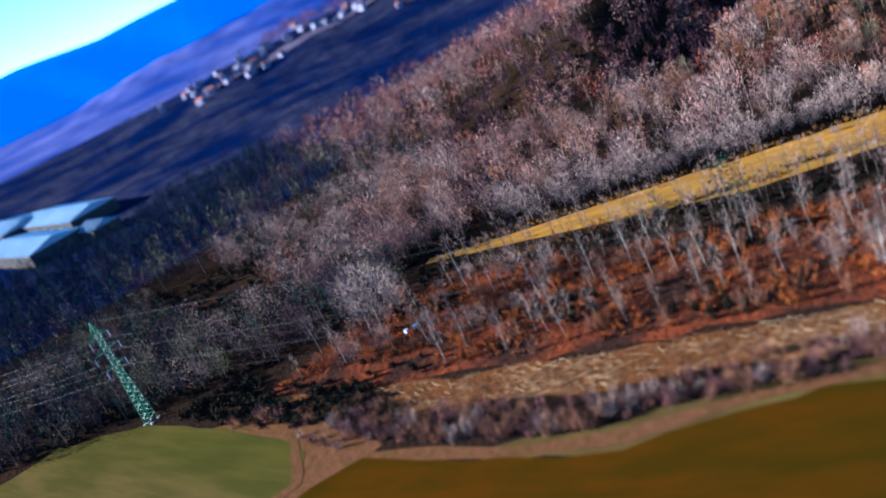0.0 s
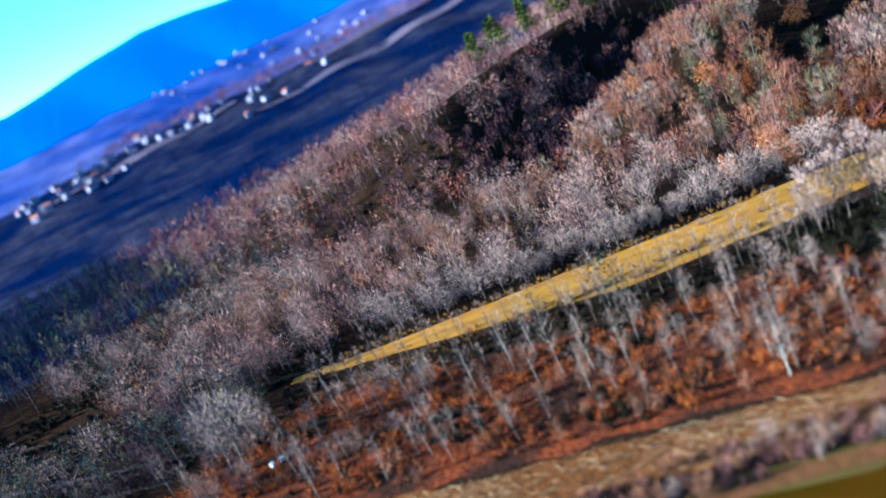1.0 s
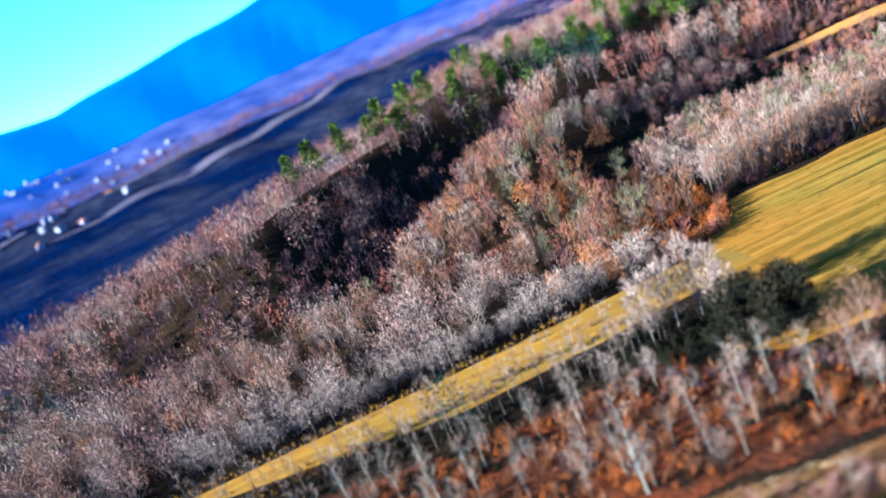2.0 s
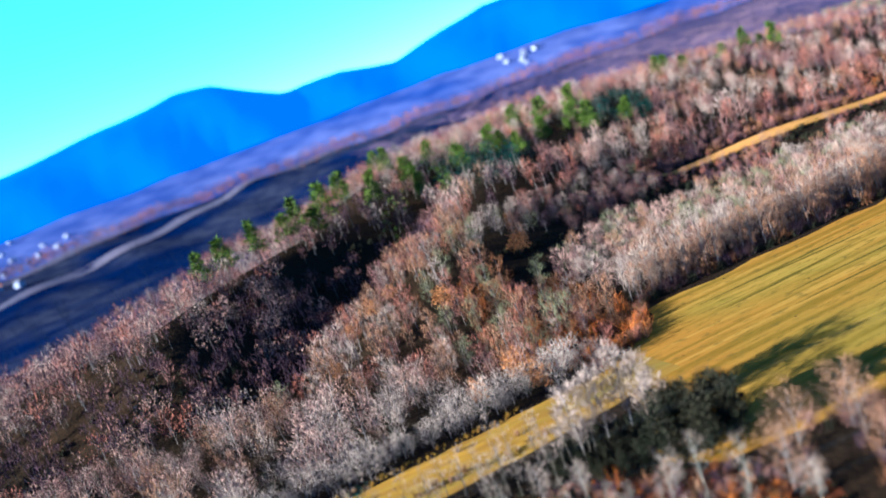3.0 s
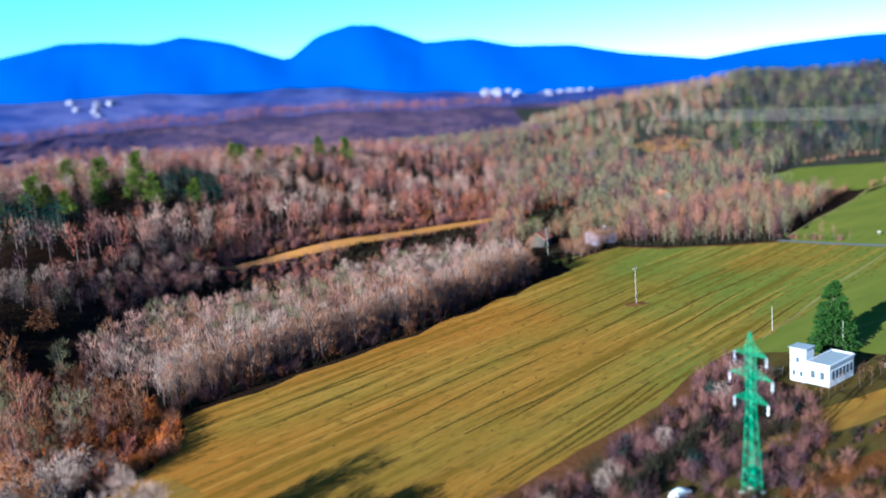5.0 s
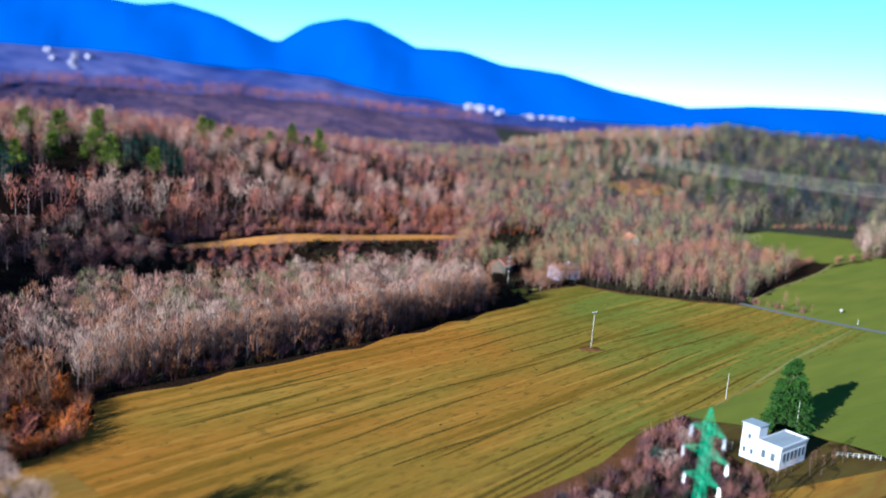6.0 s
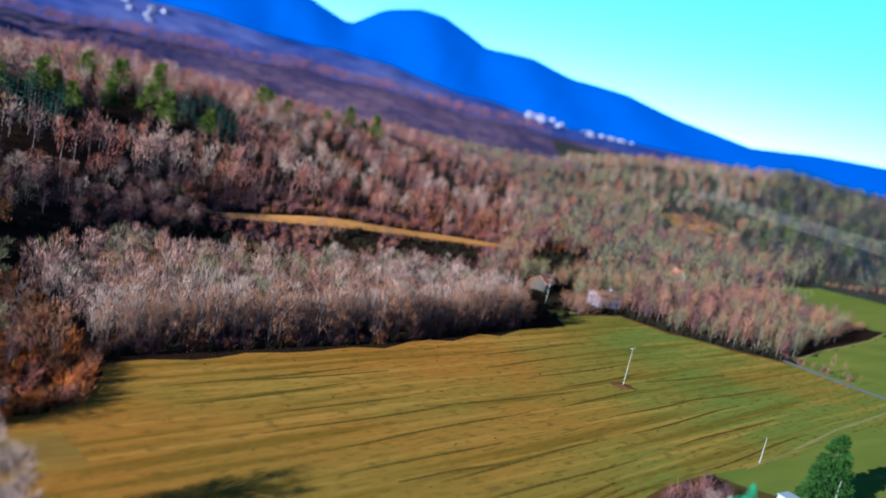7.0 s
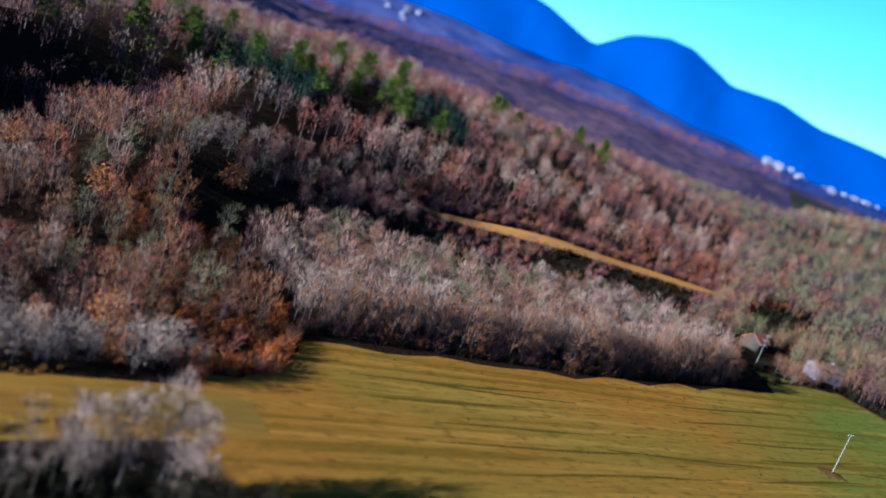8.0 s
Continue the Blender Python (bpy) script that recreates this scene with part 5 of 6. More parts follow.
massed("woodland", plain_wood, scattered(134, NOOK, 4.4, lambda x, y, r: np.hypot(x - 38, y - 352) > 7), wood_mats, 135, "leafless trees behind the farmhouse", "wood", 0.6, 1.0)
massed("shaded_conifers", pines, scattered(136, [(36, 360), (52, 372), (60, 400), (40, 410), (28, 390)], 9), [BARK_DARK, NEEDLE], 137, "dark conifers behind the farmhouse", "wood", 0.6, 0.9)

GULLY = [(-136, 238), (-106, 236), (-74, 262), (-84, 302), (-101, 320), (-120, 268)]
massed("woodland", mixed, scattered(138, GULLY, 4.8), wood_mats, 139, "low leafless trees in the gully behind the wood", "wood", 0.45, 0.8)

# conifers
def hollow_spots(poly, seed, area):
    rng = np.random.default_rng(seed)
    x, y = np.array(poly).T
    p = rng.uniform((x.min(), y.min()), (x.max(), y.max()), (int((x.max() - x.min()) * (y.max() - y.min()) / area), 2))
    return p[inside(p[:, 0], p[:, 1], poly)]


pine_shapes = [pine(270 + k, 15, 18, 60, 0.24, 0.3) for k in range(4)]
CREST = np.array([(-204, 190), (-206, 204), (-201, 216), (-199, 240), (-203, 236), (-197, 248), (-202, 262), (-190, 282), (-176, 296), (-212, 292), (-186, 306),
                  (-166, 352), (-172, 330), (-205, 322), (-222, 340), (-198, 350), (-180, 420), (-150, 430), (-128, 384), (-138, 392), (-112, 392), (-160, 410), (-149, 376),
                  (-113, 546), (-128, 540), (-120, 528), (-75, 620), (-84, 606), (-66, 612), (-96, 590), (-164, 360), (-150, 345)])
planted("pine_tree", pine_shapes, BARK_DARK, NEEDLE, CREST, 31, "green pine standing out on the wooded ridge", "tree", "pines on the ridge", 0.85, 1.25)


# Shade between spur and wood is painted by dark twig tones.
massed("hillside_wood", dusk, hollow_spots(SADDLE, 330, 16), wood_mats, 332, "leafless trees between spur and wood, shade painted into twigs", "wood", 0.45, 0.9)
# Dark conifers whose deep needle colour also paints the hollow's shade.
massed("shaded_conifers", [(*pine(266 + k, 13, 9, 14, 0.24, 0.15), 0, 1) for k in range(3)], np.concatenate([hollow_spots(HOLLOWS[k], 180 + k, 60) for k in (3, 4, 5)]), [BARK_DARK, NEEDLE_DEEP], 181, "dark conifers with the ridge hollow's shade painted in", "wood", 0.5, 1.0)


def on_hill(x, y, rng):
    return (height(x, y) > 1.5) & (np.hypot((x - 165) * 1.0, (y - 640) * 0.7) > 24)


EAST = [(100, 600), (250, 545), (330, 540), (700, 600), (800, 1200), (100, 1200)]
def strewn(seed, poly, count, thin):
    rng = np.random.default_rng(seed)
    x, y = np.array(poly).T
    p = rng.uniform((x.min(), y.min()), (x.max(), y.max()), (count * 3, 2))
    p = p[inside(p[:, 0], p[:, 1], poly)]
    return p[thin(p[:, 0], p[:, 1], rng)][:count]


def far_pine(seed, tall, needles=40, wide=0.17):
    """A simpler conifer for distant slopes."""
    rng = np.random.default_rng(seed)
    h, az = 0.12 + 0.86 * rng.random(needles) ** 0.8, rng.uniform(0, 6.28, needles)
    d = np.c_[np.cos(az), np.sin(az), np.zeros(needles)]
    r = tall * wide * (1.05 - h) ** 0.7 * (0.3 + 0.4 * rng.random(needles))
    return (tube([(0, 0, 0), (0, 0, tall * 0.95)], [tall * 0.014, 0.02], 3),
            slivers(rng, d * r[:, None] + np.c_[np.zeros((needles, 2)), h * tall], d + np.c_[rng.normal(0, 0.3, (needles, 2)), np.full(needles, -0.1)], tall * wide * (0.35 + 0.4 * rng.random(needles)) * (1.25 - h), tall * 0.05 * (0.7 + 0.6 * rng.random(needles))))


massed("hill_conifers", [(*far_pine(265 + k, 18, 44, 0.2), 0, (2, 2, 1, 2)) for k in range(4)], strewn(33, EAST, 3000, lambda x, y, r: on_hill(x, y, r) & (np.hypot(x, y) < 1050) & ((x > 0.33 * y) | (r.random(len(x)) < 0.08)) & (np.sin(x * 0.05 + 2 * np.sin(y * 0.033)) + np.sin(y * 0.041) + 3.2 * r.random(len(x)) > 2.2 - 1.6 * np.clip((x - 150) / 120, 0, 1))), [BARK_DARK, NEEDLE, NEEDLE_DEEP], 34, "dark green conifers on the far wooded hill", "wood", 0.4, 0.95)
ridge_pines = np.random.default_rng(140).uniform((-215, 255), (-150, 480), (60, 2))
massed("ridge_conifers", pines, ridge_pines, [BARK_DARK, NEEDLE], 141, "dark conifers scattered along the wooded ridge", "wood", 0.7, 1.1)
def sunny_side(x, y):
    return x < 0.33 * y + 10 * np.sin(y * 0.05)


massed("hill_wood", [(*far_tree(280 + k, 12, 60, 0.28, 0.1, 0.3), 1, (8, 6, 4, 8, 7, 3, 8)) for k in range(5)], strewn(35, EAST, 2400, lambda x, y, r: on_hill(x, y, r) & (np.hypot(x, y) < 1100) & sunny_side(x, y)), wood_mats, 36, "mauve and tan leafless trees on the near end of the far hill", "wood", 0.7, 1.2)
massed("hill_wood", [(*far_tree(280 + k, 13, 42, 0.3, 0.1, 0.36), 1, (7, 8, 10, 8, 7, 10, 10)) for k in range(5)], strewn(235, EAST, 3800, lambda x, y, r: on_hill(x, y, r) & (np.hypot(x, y) < 1100) & ~sunny_side(x, y)), wood_mats, 236, "grey leafless trees between conifers on the far hill", "wood", 0.7, 1.2)
PALE_WEST = [(-264, 22), (-196, 24), (-182, 26), (-162, 46), (-176, 70), (-198, 104), (-240, 96), (-266, 62)]
NEAR_WEST = [(-262, -70), (-200, -62), (-176, -24), (-160, 2), (-150, 8), (-152, 44), (-172, 44), (-190, 26), (-226, 72), (-256, 50)]
# Western woods are darkened by twig colour instead of by cast shade.
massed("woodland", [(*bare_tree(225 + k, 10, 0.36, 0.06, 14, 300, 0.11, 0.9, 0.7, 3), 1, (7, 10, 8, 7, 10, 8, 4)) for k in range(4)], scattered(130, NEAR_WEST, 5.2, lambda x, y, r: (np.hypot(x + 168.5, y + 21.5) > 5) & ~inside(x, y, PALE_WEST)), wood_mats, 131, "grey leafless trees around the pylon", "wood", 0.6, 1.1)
massed("woodland", [(*bare_tree(345 + k, 10.5, 0.34, 0.1, 13, 330, 0.09, 1.0, 0.9, 3), 1, (11, 4, 11, 9, 4, 3)) for k in range(5)], scattered(340, PALE_WEST, 5.6, clumped), wood_mats, 341, "pale puffy leafless trees at the foot of the spur", "wood", 0.6, 1.25)
WEST = [(-480, -150), (-270, -120), (-262, -70), (-256, 50), (-226, 70), (-200, 106), (-300, 98), (-420, 110), (-440, 60), (-410, 20), (-440, -30)]
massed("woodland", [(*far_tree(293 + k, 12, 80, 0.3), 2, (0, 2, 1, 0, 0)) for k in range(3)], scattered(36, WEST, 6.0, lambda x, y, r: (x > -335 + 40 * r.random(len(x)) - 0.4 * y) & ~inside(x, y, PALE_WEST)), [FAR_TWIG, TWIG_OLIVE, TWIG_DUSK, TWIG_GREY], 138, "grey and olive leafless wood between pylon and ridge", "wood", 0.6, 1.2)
massed("woodland", [(*far_tree(290 + k, 13, 70), 0, 0) for k in range(3)], scattered(37, WEST, 6.0, lambda x, y, r: x < -300 - 0.4 * y), [FAR_TWIG], 38, "grey wood with painted shade around the pylon and works", "wood", 0.7, 1.2)
# The west's shade is put into the deep needle colour of these conifers.
massed("shaded_conifers", pines, np.concatenate([scattered(39, WEST, 13), scattered(239, NEAR_WEST, 11, lambda x, y, r: np.hypot(x + 168.5, y + 21.5) > 7)]), [BARK_DARK, NEEDLE_DEEP], 40, "dark conifers with painted shade in the western wood", "wood", 0.7, 1.1)


def far_ok(x, y, rng):
    r = np.hypot(x, y)
    return (r < 2700) & (rng.random(len(x)) < 0.85) & ~inside(x, y, HILL) & ~inside(x, y, WEST) & ~inside(x, y, LOW) & ~((np.abs(x + 550) < 110) & (np.abs(y - 15) < 55)) & ~((np.abs(x - np.interp(y, [p[1] for p in CREST_LINE], [p[0] for p in CREST_LINE])) < 7) & (y > 290) & (y < 1130))


crest_places = np.concatenate([along([(-1000, 350), (-800, 800), (-500, 1050), (-200, 1250), (100, 1400)], 7, o, 150 + o, 9) for o in (-26, -8, 10, 30)])
massed("far_wood", [(*far_tree(305 + k, 15, 40, 0.42, 0.1, 0.5), 0, (0, 1, 2)) for k in range(3)], crest_places, [TWIG_ROSE, TWIG_MAUVE, TWIG_DUSK], 151, "hazy brown woods along the crest of the far hill", "wood", 0.7, 1.3)
VALLEY = [(-1150, -100), (-420, -150), (-420, 950), (60, 900), (130, 1200), (800, 1200), (900, 1500), (-300, 1500), (-1000, 1000)]
# Blue shade of the distance is painted into the twigs.
massed("far_wood", [(*far_tree(300 + k, 14, 18, 0.4), 0, 0) for k in range(2)], scattered(41, VALLEY, 17, far_ok), [FAR_TWIG], 42, "distant leafless woods with blue haze and shade painted in", "wood")

massed("woodland", [(*far_tree(286 + k, 12, 90, 0.28, 0.08, 0.24), 1, (8, 7, 4, 8, 2)) for k in range(4)], scattered(190, [(230, 446), (262, 456), (300, 484), (380, 560), (370, 610), (318, 600), (262, 512)], 5.2), wood_mats, 191, "grey-green leafless wood beyond the green pasture", "wood", 0.7, 1.15)

# ---- undergrowth, hedges, brushwood ----
bushes = [(*shrub(320 + k, 1.3, 34, 0.10), 0, k % 3) for k in range(6)]
massed("bracken", bushes, scattered(51, UNDER, 1.55, lambda x, y, r: (np.sin(x * 0.21 + 2 * np.sin(y * 0.13)) + np.sin(y * 0.33 + x * 0.1) + r.normal(0, 0.7, len(x))) > -0.35), [FERN, TWIG_RUST, LITTER], 52, "rust red bracken and low scrub under the birches", "bracken", 0.5, 1.3)
SLOPE_SCRUB = [(-110, 246), (-80, 292), (-46, 306), (-12, 342), (20, 350), (24, 410), (-20, 372), (-60, 335), (-100, 300)]
scrub = [(*shrub(340 + k, 3.0, 60, 0.10), 0, 1 + k % 3) for k in range(5)]
massed("scrub", scrub, scattered(53, SLOPE_SCRUB, 3.0), [BARK_DARK, TWIG_ROSE, TWIG_DUSK, TWIG_MAUVE], 54, "rust and mauve scrub below the golden strip", "scrub", 0.5, 1.2)
massed("scrub", scrub, np.concatenate([scattered(55, [(-108, 236), (-66, 186), (-60, 168), (-66, 150), (-92, 160), (-120, 196)], 2.6), along([(-67, 149), (-58, 166), (-64, 187)], 1.0, 1.0, 157, 1.5)]),
       [BARK_DARK, TWIG_RUST, FERN, TWIG_ROSE], 57, "rust coloured scrub along the wood's edge", "scrub", 0.6, 1.5)
UPPER = [(-92, 316), (-75, 333), (-54, 354), (-27, 382), (-8, 402), (12, 417), (30, 430)]
massed("scrub", [(*shrub(345 + k, 4.2, 70, 0.16), 0, 1 + k % 4) for k in range(6)], np.concatenate([along(UPPER, 2.2, 1.5, 192, 1.5), along(UPPER, 2.4, 5.5, 193, 2.5), along(UPPER, 3.0, 10.5, 194, 3.0), along(UPPER, 3.0, 16.0, 195, 3.0)]), [BARK_DARK, TWIG_MAUVE, TWIG_ROSE, TWIG_RUST, TWIG_DUSK], 196, "rust red scrub above the golden strip", "scrub", 0.5, 1.3)
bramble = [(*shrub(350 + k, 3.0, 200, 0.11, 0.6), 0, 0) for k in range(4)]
# Shade at the foot of the wood is imitated by near-black brambles.
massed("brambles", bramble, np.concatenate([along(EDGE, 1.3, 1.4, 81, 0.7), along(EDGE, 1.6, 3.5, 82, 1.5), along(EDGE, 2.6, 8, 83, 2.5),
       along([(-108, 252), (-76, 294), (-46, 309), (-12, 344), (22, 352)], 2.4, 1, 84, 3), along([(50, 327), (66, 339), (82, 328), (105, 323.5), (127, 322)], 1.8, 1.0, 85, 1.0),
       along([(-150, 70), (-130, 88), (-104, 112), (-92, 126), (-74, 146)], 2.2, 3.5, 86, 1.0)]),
       [BRAMBLE], 88, "near-black brambles painting shade at the foot of the wood", "bramble", 0.5, 1.1)
# The shade band under the saplings is coloured in with dark brambles.
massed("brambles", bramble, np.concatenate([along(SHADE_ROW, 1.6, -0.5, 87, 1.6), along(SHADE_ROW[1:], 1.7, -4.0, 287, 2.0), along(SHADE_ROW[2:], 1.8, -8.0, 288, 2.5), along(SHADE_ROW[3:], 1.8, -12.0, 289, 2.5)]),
       [BRAMBLE], 290, "low near-black brambles imitating shade beneath the row of saplings", "bramble", 0.25, 0.6)
massed("scrub", [(*shrub(372 + k, 4.4, 120, 0.07, 0.35), 0, 1 + k % 3) for k in range(6)], np.concatenate([along(EDGE, 1.5, 1.8, 361, 0.8), along(EDGE, 1.7, 4.5, 362, 1.5)]), [BARK_DARK, TWIG_MAUVE, TWIG_DUSK, TWIG_RUST], 363, "mauve and brown thicket at the foot of the wood", "scrub", 0.5, 1.15)
SHADED_CORNER = [(-66, 112), (-60, 122), (-51, 125), (-43, 119), (-36, 110), (-40, 103), (-50, 103), (-60, 105)]
# Black bramble colour paints in the shadow at the meadow corner.
massed("brambles", bramble, scattered(445, SHADED_CORNER, 1.9), [BRAMBLE], 446, "low near-black brambles imitating shadow at the meadow corner", "bramble", 0.4, 0.9)
CORNER = [(-62, 97), (-40, 90), (-18, 100), (-20, 108), (-34, 102), (-48, 102), (-62, 104)]
massed("scrub", [(*shrub(440 + k, 3.0, 90, 0.09, 0.45), 0, 1 + k % 3) for k in range(6)], scattered(441, CORNER, 2.3), [BARK_DARK, TWIG_MAUVE, BRAMBLE, TWIG_DUSK], 442, "dark and mauve scrub under the trees at the meadow corner", "scrub", 0.3, 1.0)
HEDGE = [(-24, 113), (2, 110), (28, 116), (52, 128), (66, 150), (70, 166), (64, 192), (57, 190), (41, 164), (22, 146), (2, 127), (-14, 119)]
hedge = [(*shrub(360 + k, 4.0, 110, 0.08), 0, 1 + k % 3) for k in range(5)]
massed("hedge", hedge, scattered(58, HEDGE, 2.9, lambda x, y, r: (np.hypot(x - 45.6, y - 130.2) > 4) & (np.hypot(x - 35, y - 130) > 4)), [BARK_DARK, TWIG_MAUVE, TWIG_DUSK, BRAMBLE], 59, "tangled brown hedge of bare shrubs round the pylon", "hedge", 0.5, 1.25)
massed("scrub", [(*shrub(390 + k, 3.2, 70, 0.07, 0.35), 0, 1 + k % 3) for k in range(6)], scattered(90, UNDER, 4.6), [BARK_DARK, TWIG_RUST, TWIG_TAN, FERN], 91, "mauve and tan thicket between the birches", "scrub", 0.6, 1.4)
massed("evergreen_scrub", [(*shrub(380 + k, 3.2, 240, 0.2), 0, 1) for k in range(3)], scattered(60, HEDGE, 11), [BARK_DARK, NEEDLE_DEEP], 61, "dark evergreen bushes in the hedge", "bush", 0.6, 1.2)
massed("scrub", [(*shrub(365 + k, 3.4, 70, 0.11), 0, 1 + k % 4) for k in range(5)], scattered(158, [(-16, 111), (-8, 92), (30, 90), (62, 92), (68, 120), (64, 146), (52, 127), (28, 115), (2, 109)], 3.6, lambda x, y, r: np.hypot(x - 45.6, y - 130.2) > 4), [BARK_DARK, TWIG_RUST, TWIG_DUSK, BRAMBLE, TWIG_MAUVE], 159, "brown and rust scrub between hedge and fallow field", "scrub", 0.5, 1.3)
massed("evergreen_scrub", [(*shrub(384 + k, 4.5, 260, 0.22), 0, 1) for k in range(3)], np.array([(40, 146), (38, 143), (42, 149), (44, 152), (32, 138), (29, 134), (34, 140), (27, 131), (46, 146), (50, 150), (8, 113), (10, 116), (5, 111), (55, 158), (58, 162)], float), [BARK_DARK, BRAMBLE], 161, "dark evergreen thicket along the hedge", "bush", 0.8, 1.3)
massed("scrub", [(*shrub(368 + k, 3.0, 80, 0.12), 0, 1 + k % 3) for k in range(5)], np.concatenate([along([(50, 139), (60, 143.5), (72, 148), (88, 156), (112, 168)], 1.6, 0.0, 261, 1.6), along([(56, 124), (70, 131), (90, 141), (114, 152)], 1.9, 0.0, 262, 1.4)]), [BARK_DARK, BRAMBLE, TWIG_RUST, TWIG_DUSK], 263, "dark rows of scrub between the earth tracks", "scrub", 0.4, 0.9)
planted("sapling", slim, BARK_DARK, TWIG_TAN, np.concatenate([along([(62, 166), (72, 168), (84, 174), (92, 181)], 2.4, -2.0, 264, 2.0), along([(60, 176), (66, 170)], 2.0, 0.0, 265, 2.0)]), 266, "slender leafless sapling in front of the white house", "tree", "saplings by the white house", 0.35, 0.6)
planted("bushy_tree", bushy, BARK_PALE, TWIG_SILVER, np.array([(24, 136), (22, 133), (36, 148), (12, 126), (0, 119), (53, 168), (60, 180)]), 162, "pale leafless willow bush in the hedge", "tree", "pale willows in the hedge", 0.6, 0.85)
ROW = [(-112, 0), (-98, 3), (-70, 17), (-46, 40), (-33, 53), (-6, 74), (20, 88)]
massed("hedge", hedge, np.concatenate([along(ROW, 1.5, 1.5, 62, 1.5), along(ROW, 1.7, 4.0, 63, 1.5), along(ROW, 2.4, 7.0, 163, 1.5), along([(-142, -9), (-122, -2.5), (-102, -3)], 4.0, 0.0, 164, 2.5)]), [BARK_DARK, TWIG_TAN, TWIG_MAUVE, TWIG_GREY], 64, "tan and grey row of bare shrubs beside the fallow field", "hedge", 0.45, 0.95)
massed("roadside_bushes", hedge, np.concatenate([along([(214, 432), (250, 462), (302, 503)], 2.4, 1, 68, 1.5), along([(224, 540), (258, 553), (320, 547)], 3.0, 1, 69, 3.0), along([(124, 324), (133, 316), (142, 309)], 2.2, 4, 65), along([(135, 342), (165, 378), (205, 428)], 2.6, 5, 66)]), [BARK_DARK, TWIG_TAN, TWIG_MAUVE, NEEDLE], 67, "scrubby bushes beside road and field track", "bush", 0.5, 1.1)

planted("bushy_tree", bushy, BARK_PALE, TWIG_TAN, np.concatenate([along([(-78, 312), (-62, 328)], 5.0, 0.0, 215, 2.0), along([(-52, 338), (-42, 347)], 3.2, 0.0, 216, 2.5), along([(-27, 360), (-22, 366)], 4.0, 0.0, 217, 1.5), along([(-56, 322), (-40, 336)], 4.5, 0.0, 218, 3.0)]), 219,
        "small tan leafless tree below the golden slope strip", "tree", "small trees below the slope strip", 0.45, 0.8)
STRIP_EDGE = [(-152, 57), (-139, 71), (-126, 84), (-113, 98), (-102, 108), (-90, 121), (-78, 134)]
massed("tall_grass", [(*shrub(396 + k, 1.1, 40, 0.09), 0, 0) for k in range(3)], np.concatenate([along(STRIP_EDGE, 0.9, 0.8, 97, 1.6), along(STRIP_EDGE, 0.9, -15.0, 98, 1.8), along([(-77, 326), (-55, 348), (-28, 376), (-8, 396), (12, 412), (24, 424)], 1.2, -5.5, 99, 2.0)]), [GRASS_DRY], 101, "tall golden grass fraying the edges of the strips", "grass", 0.5, 1.4)
massed("scrub", [(*shrub(410 + k, 2.6, 70, 0.08), 0, 1 + k % 3) for k in range(4)], np.concatenate([along(STRIP_EDGE, 2.6, -15.5, 102, 2.2), along(STRIP_EDGE, 9.0, -8.0, 103, 6.0)]), [BARK_DARK, TWIG_TAN, TWIG_RUST, TWIG_GREY], 104, "bare shrubs growing into the golden grass strip", "scrub", 0.5, 1.2)
# Darkness of the western wood floor is put into bramble colour.
massed("brambles", [(*shrub(435 + k, 2.4, 40, 0.3, 0.8), 0, 0) for k in range(3)], np.concatenate([scattered(116, NEAR_WEST, 3.2, lambda x, y, r: np.hypot(x + 168.5, y + 21.5) > 3), scattered(117, [(-160, 0), (-142, 0), (-118, 14), (-100, 10), (-122, -3), (-140, -10), (-162, -18)], 2.0), scattered(118, [(-226, 72), (-190, 26), (-160, 46), (-150, 60), (-180, 90), (-200, 106)], 3.2)]), [BRAMBLE], 119, "bramble thickets with painted shade round the pylon", "bramble", 0.5, 1.2)
# Dark patches stand in for tree shadows across the undergrowth.
massed("brambles", [(*shrub(425 + k, 2.0, 80, 0.2, 0.8), 0, 0) for k in range(3)], scattered(112, UNDER, 2.6, lambda x, y, r: np.sin(x * 0.16 + 2 * np.sin(y * 0.11)) + np.sin(y * 0.27 - x * 0.08) + r.normal(0, 0.4, len(x)) > 0.95), [BRAMBLE], 113, "near-black brambles imitating tree shadows in the rust undergrowth", "bramble", 0.5, 1.2)
# Deep shade of the hollows is painted with near-black shrubs.
massed("brambles", [(*shrub(420 + k, 2.2, 80, 0.26, 0.8), 0, 0) for k in range(3)], np.concatenate([hollow_spots(poly, 110 + k, 20) for k, poly in enumerate(HOLLOWS)]), [BRAMBLE], 105, "near-black brambles imitating deep shade in the treeless hollows", "bramble", 0.5, 1.2)
massed("bracken", bushes, scattered(114, [(4, 102), (20, 100), (42, 110), (50, 126), (34, 129), (18, 121), (8, 116)], 1.8, lambda x, y, r: np.hypot(x - 35, y - 130.5) > 3.5), [TWIG_RUST, BRAMBLE, TWIG_RUST], 115, "rust bracken round the parked car", "bracken", 0.6, 1.5)
massed("scrub", scrub, strewn(160, [(146, 610), (190, 625), (182, 670), (155, 668)], 70, lambda x, y, r: r.random(len(x)) < 0.9), [BARK_DARK, TWIG_TAN, TWIG_DUSK, TWIG_MAUVE], 163, "sparse scrub on the bare hillside clearing", "scrub", 0.6, 1.6)
massed("tufts", [(*shrub(395 + k, 0.5, 26, 0.07), 0, 0) for k in range(3)], scattered(95, FIELD, 9, lambda x, y, r: r.random(len(x)) < 0.45), [BRAMBLE], 96, "small dark tufts and molehills scattered over the meadow", "tuft", 0.4, 1.2)
rl = np.random.default_rng(70)
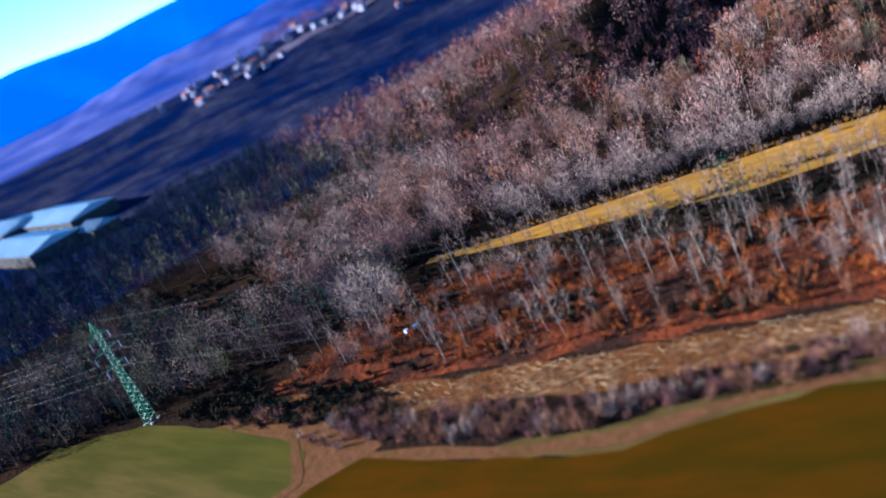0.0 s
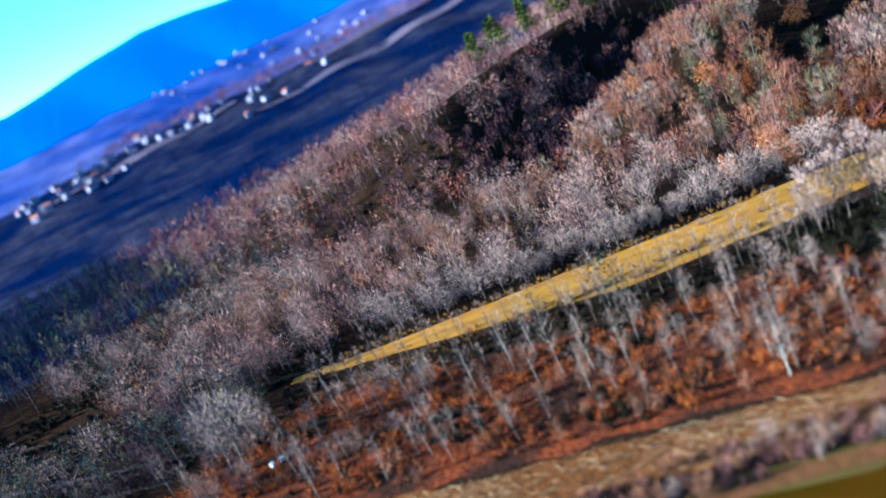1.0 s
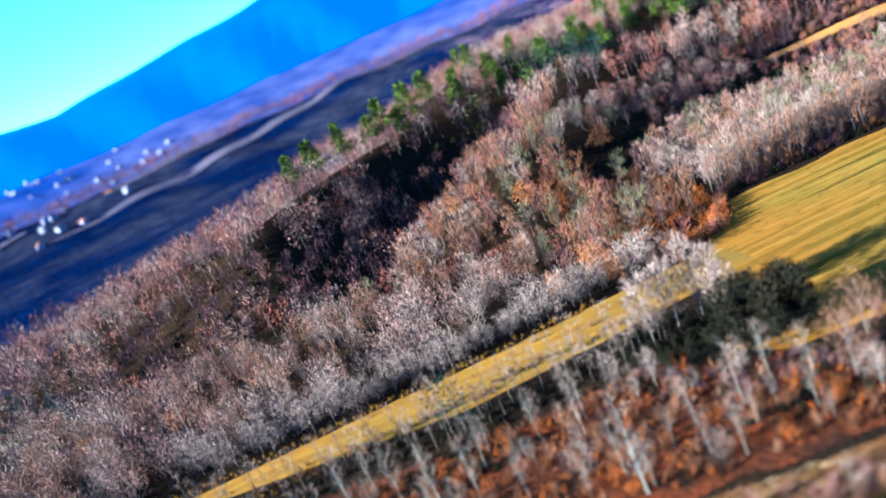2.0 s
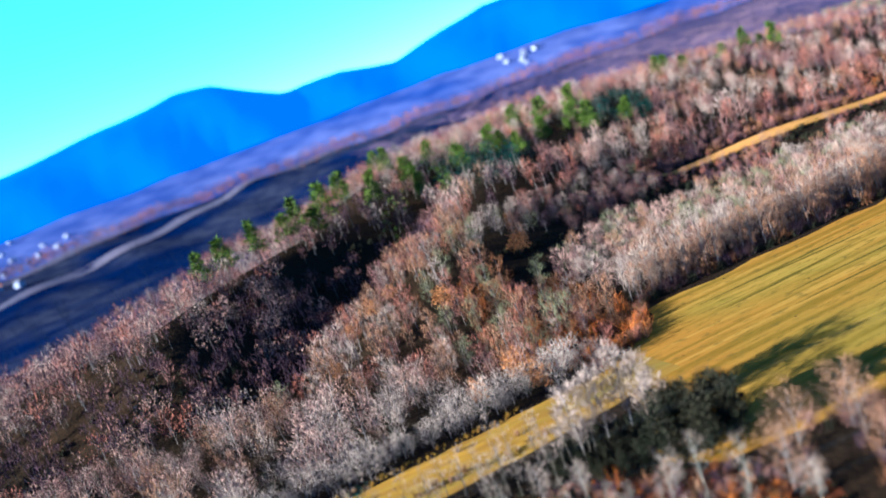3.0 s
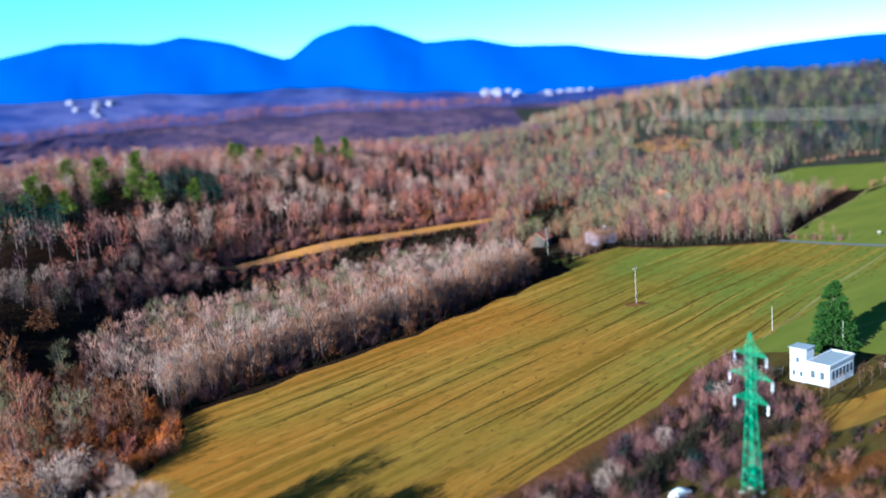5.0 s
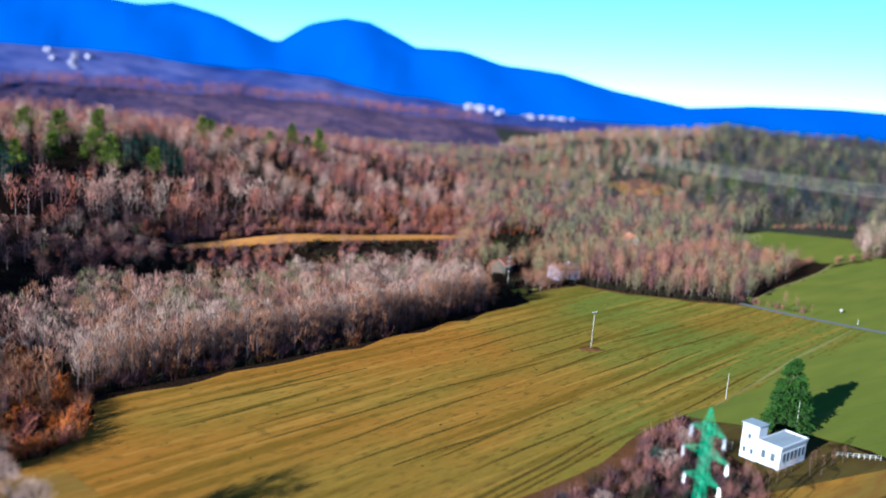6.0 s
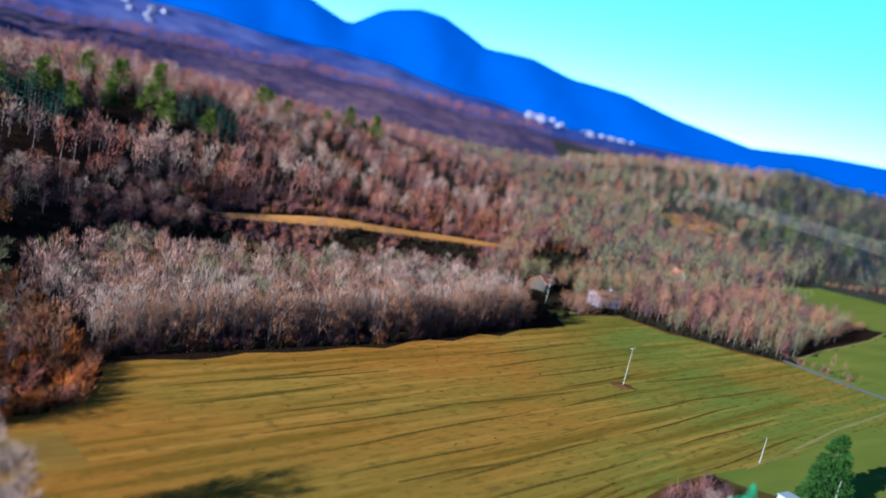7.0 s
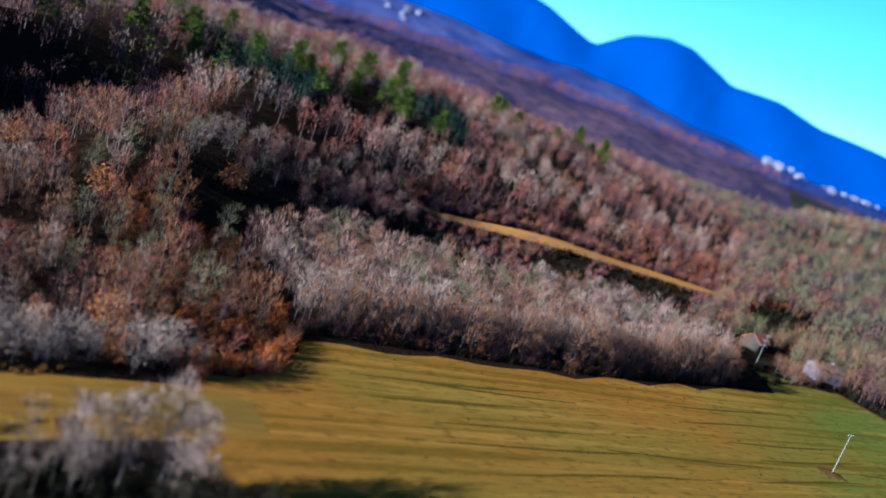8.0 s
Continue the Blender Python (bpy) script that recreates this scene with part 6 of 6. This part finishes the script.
CLEAR = [(-141, -3), (-111, 15), (-82, 35), (-42, 64), (-10, 84), (-2, 78), (-36, 55), (-74, 28), (-107, 6), (-136, -6)]
spots = scattered(71, CLEAR, 1.15, lambda x, y, r: r.random(len(x)) < 0.35 + 0.65 * (np.sin(x * 0.13) + np.sin(y * 0.21 + x * 0.07) > 0.2))
logs = []
for x, y in spots:
    a, ln, r = rl.normal(0.5, 0.5), rl.uniform(1.0, 4.2), rl.uniform(0.016, 0.045)
    d = np.array([math.cos(a), math.sin(a), 0]) * ln / 2
    logs.append(tube([np.array([x, y, 0.12]) - d, np.array([x, y, 0.14 + rl.uniform(0, 0.2)]), np.array([x, y, 0.12 + rl.uniform(0, 0.35)]) + d], [r, r * 0.85, r * 0.5], 4))
tagged(new("cut_branches", mesh_from("cut_branches", *gather(logs), [DEAD_WOOD])), "heaps of pale cut branches strewn over the clearing", "branches", kind="stuff")

brush = []
for x, y in scattered(171, CLEAR, 1.0):
    a, ln, r = rl.normal(0.5, 0.7), rl.uniform(0.8, 3.0), rl.uniform(0.02, 0.07)
    d = np.array([math.cos(a), math.sin(a), 0]) * ln / 2
    brush.append(tube([np.array([x, y, 0.1]) - d, np.array([x, y, 0.15 + rl.uniform(0, 0.3)]) + d], [r, r * 0.6], 3))
tagged(new("brushwood", mesh_from("brushwood", *gather(brush), [BRUSH])), "brown brushwood and bark strewn over the clearing", "branches", kind="stuff")

# withered oaks that keep their leaves
wood, twig = bare_tree(400, 9, 0.34, 0.12, 16, 260, 0.05, 0.9, 0.7)
rng = np.random.default_rng(402)
tips = twig[0].reshape(-1, 3, 3)[:, 2]
where = tips[rng.integers(0, len(tips), 900)] + rng.normal(0, 0.35, (900, 3))
leaves = slivers(rng, where, rng.normal(0, 1, (900, 3)), 0.3 + 0.2 * rng.random(900), 0.3 + 0.15 * rng.random(900))
planted("oak_tree", [(wood, gather([twig, leaves]))], BARK_DARK, LEAF_ORANGE,
        np.array([(-144, 163), (-148, 192), (-142, 197), (-118, 186), (-76, 143), (-84, 150), (-90, 140), (-110, 226), (-196, 80), (-176, 92), (-152, 186)]), 72, "oak still holding withered orange leaves", "tree", "withered oaks", 0.6, 1.0)
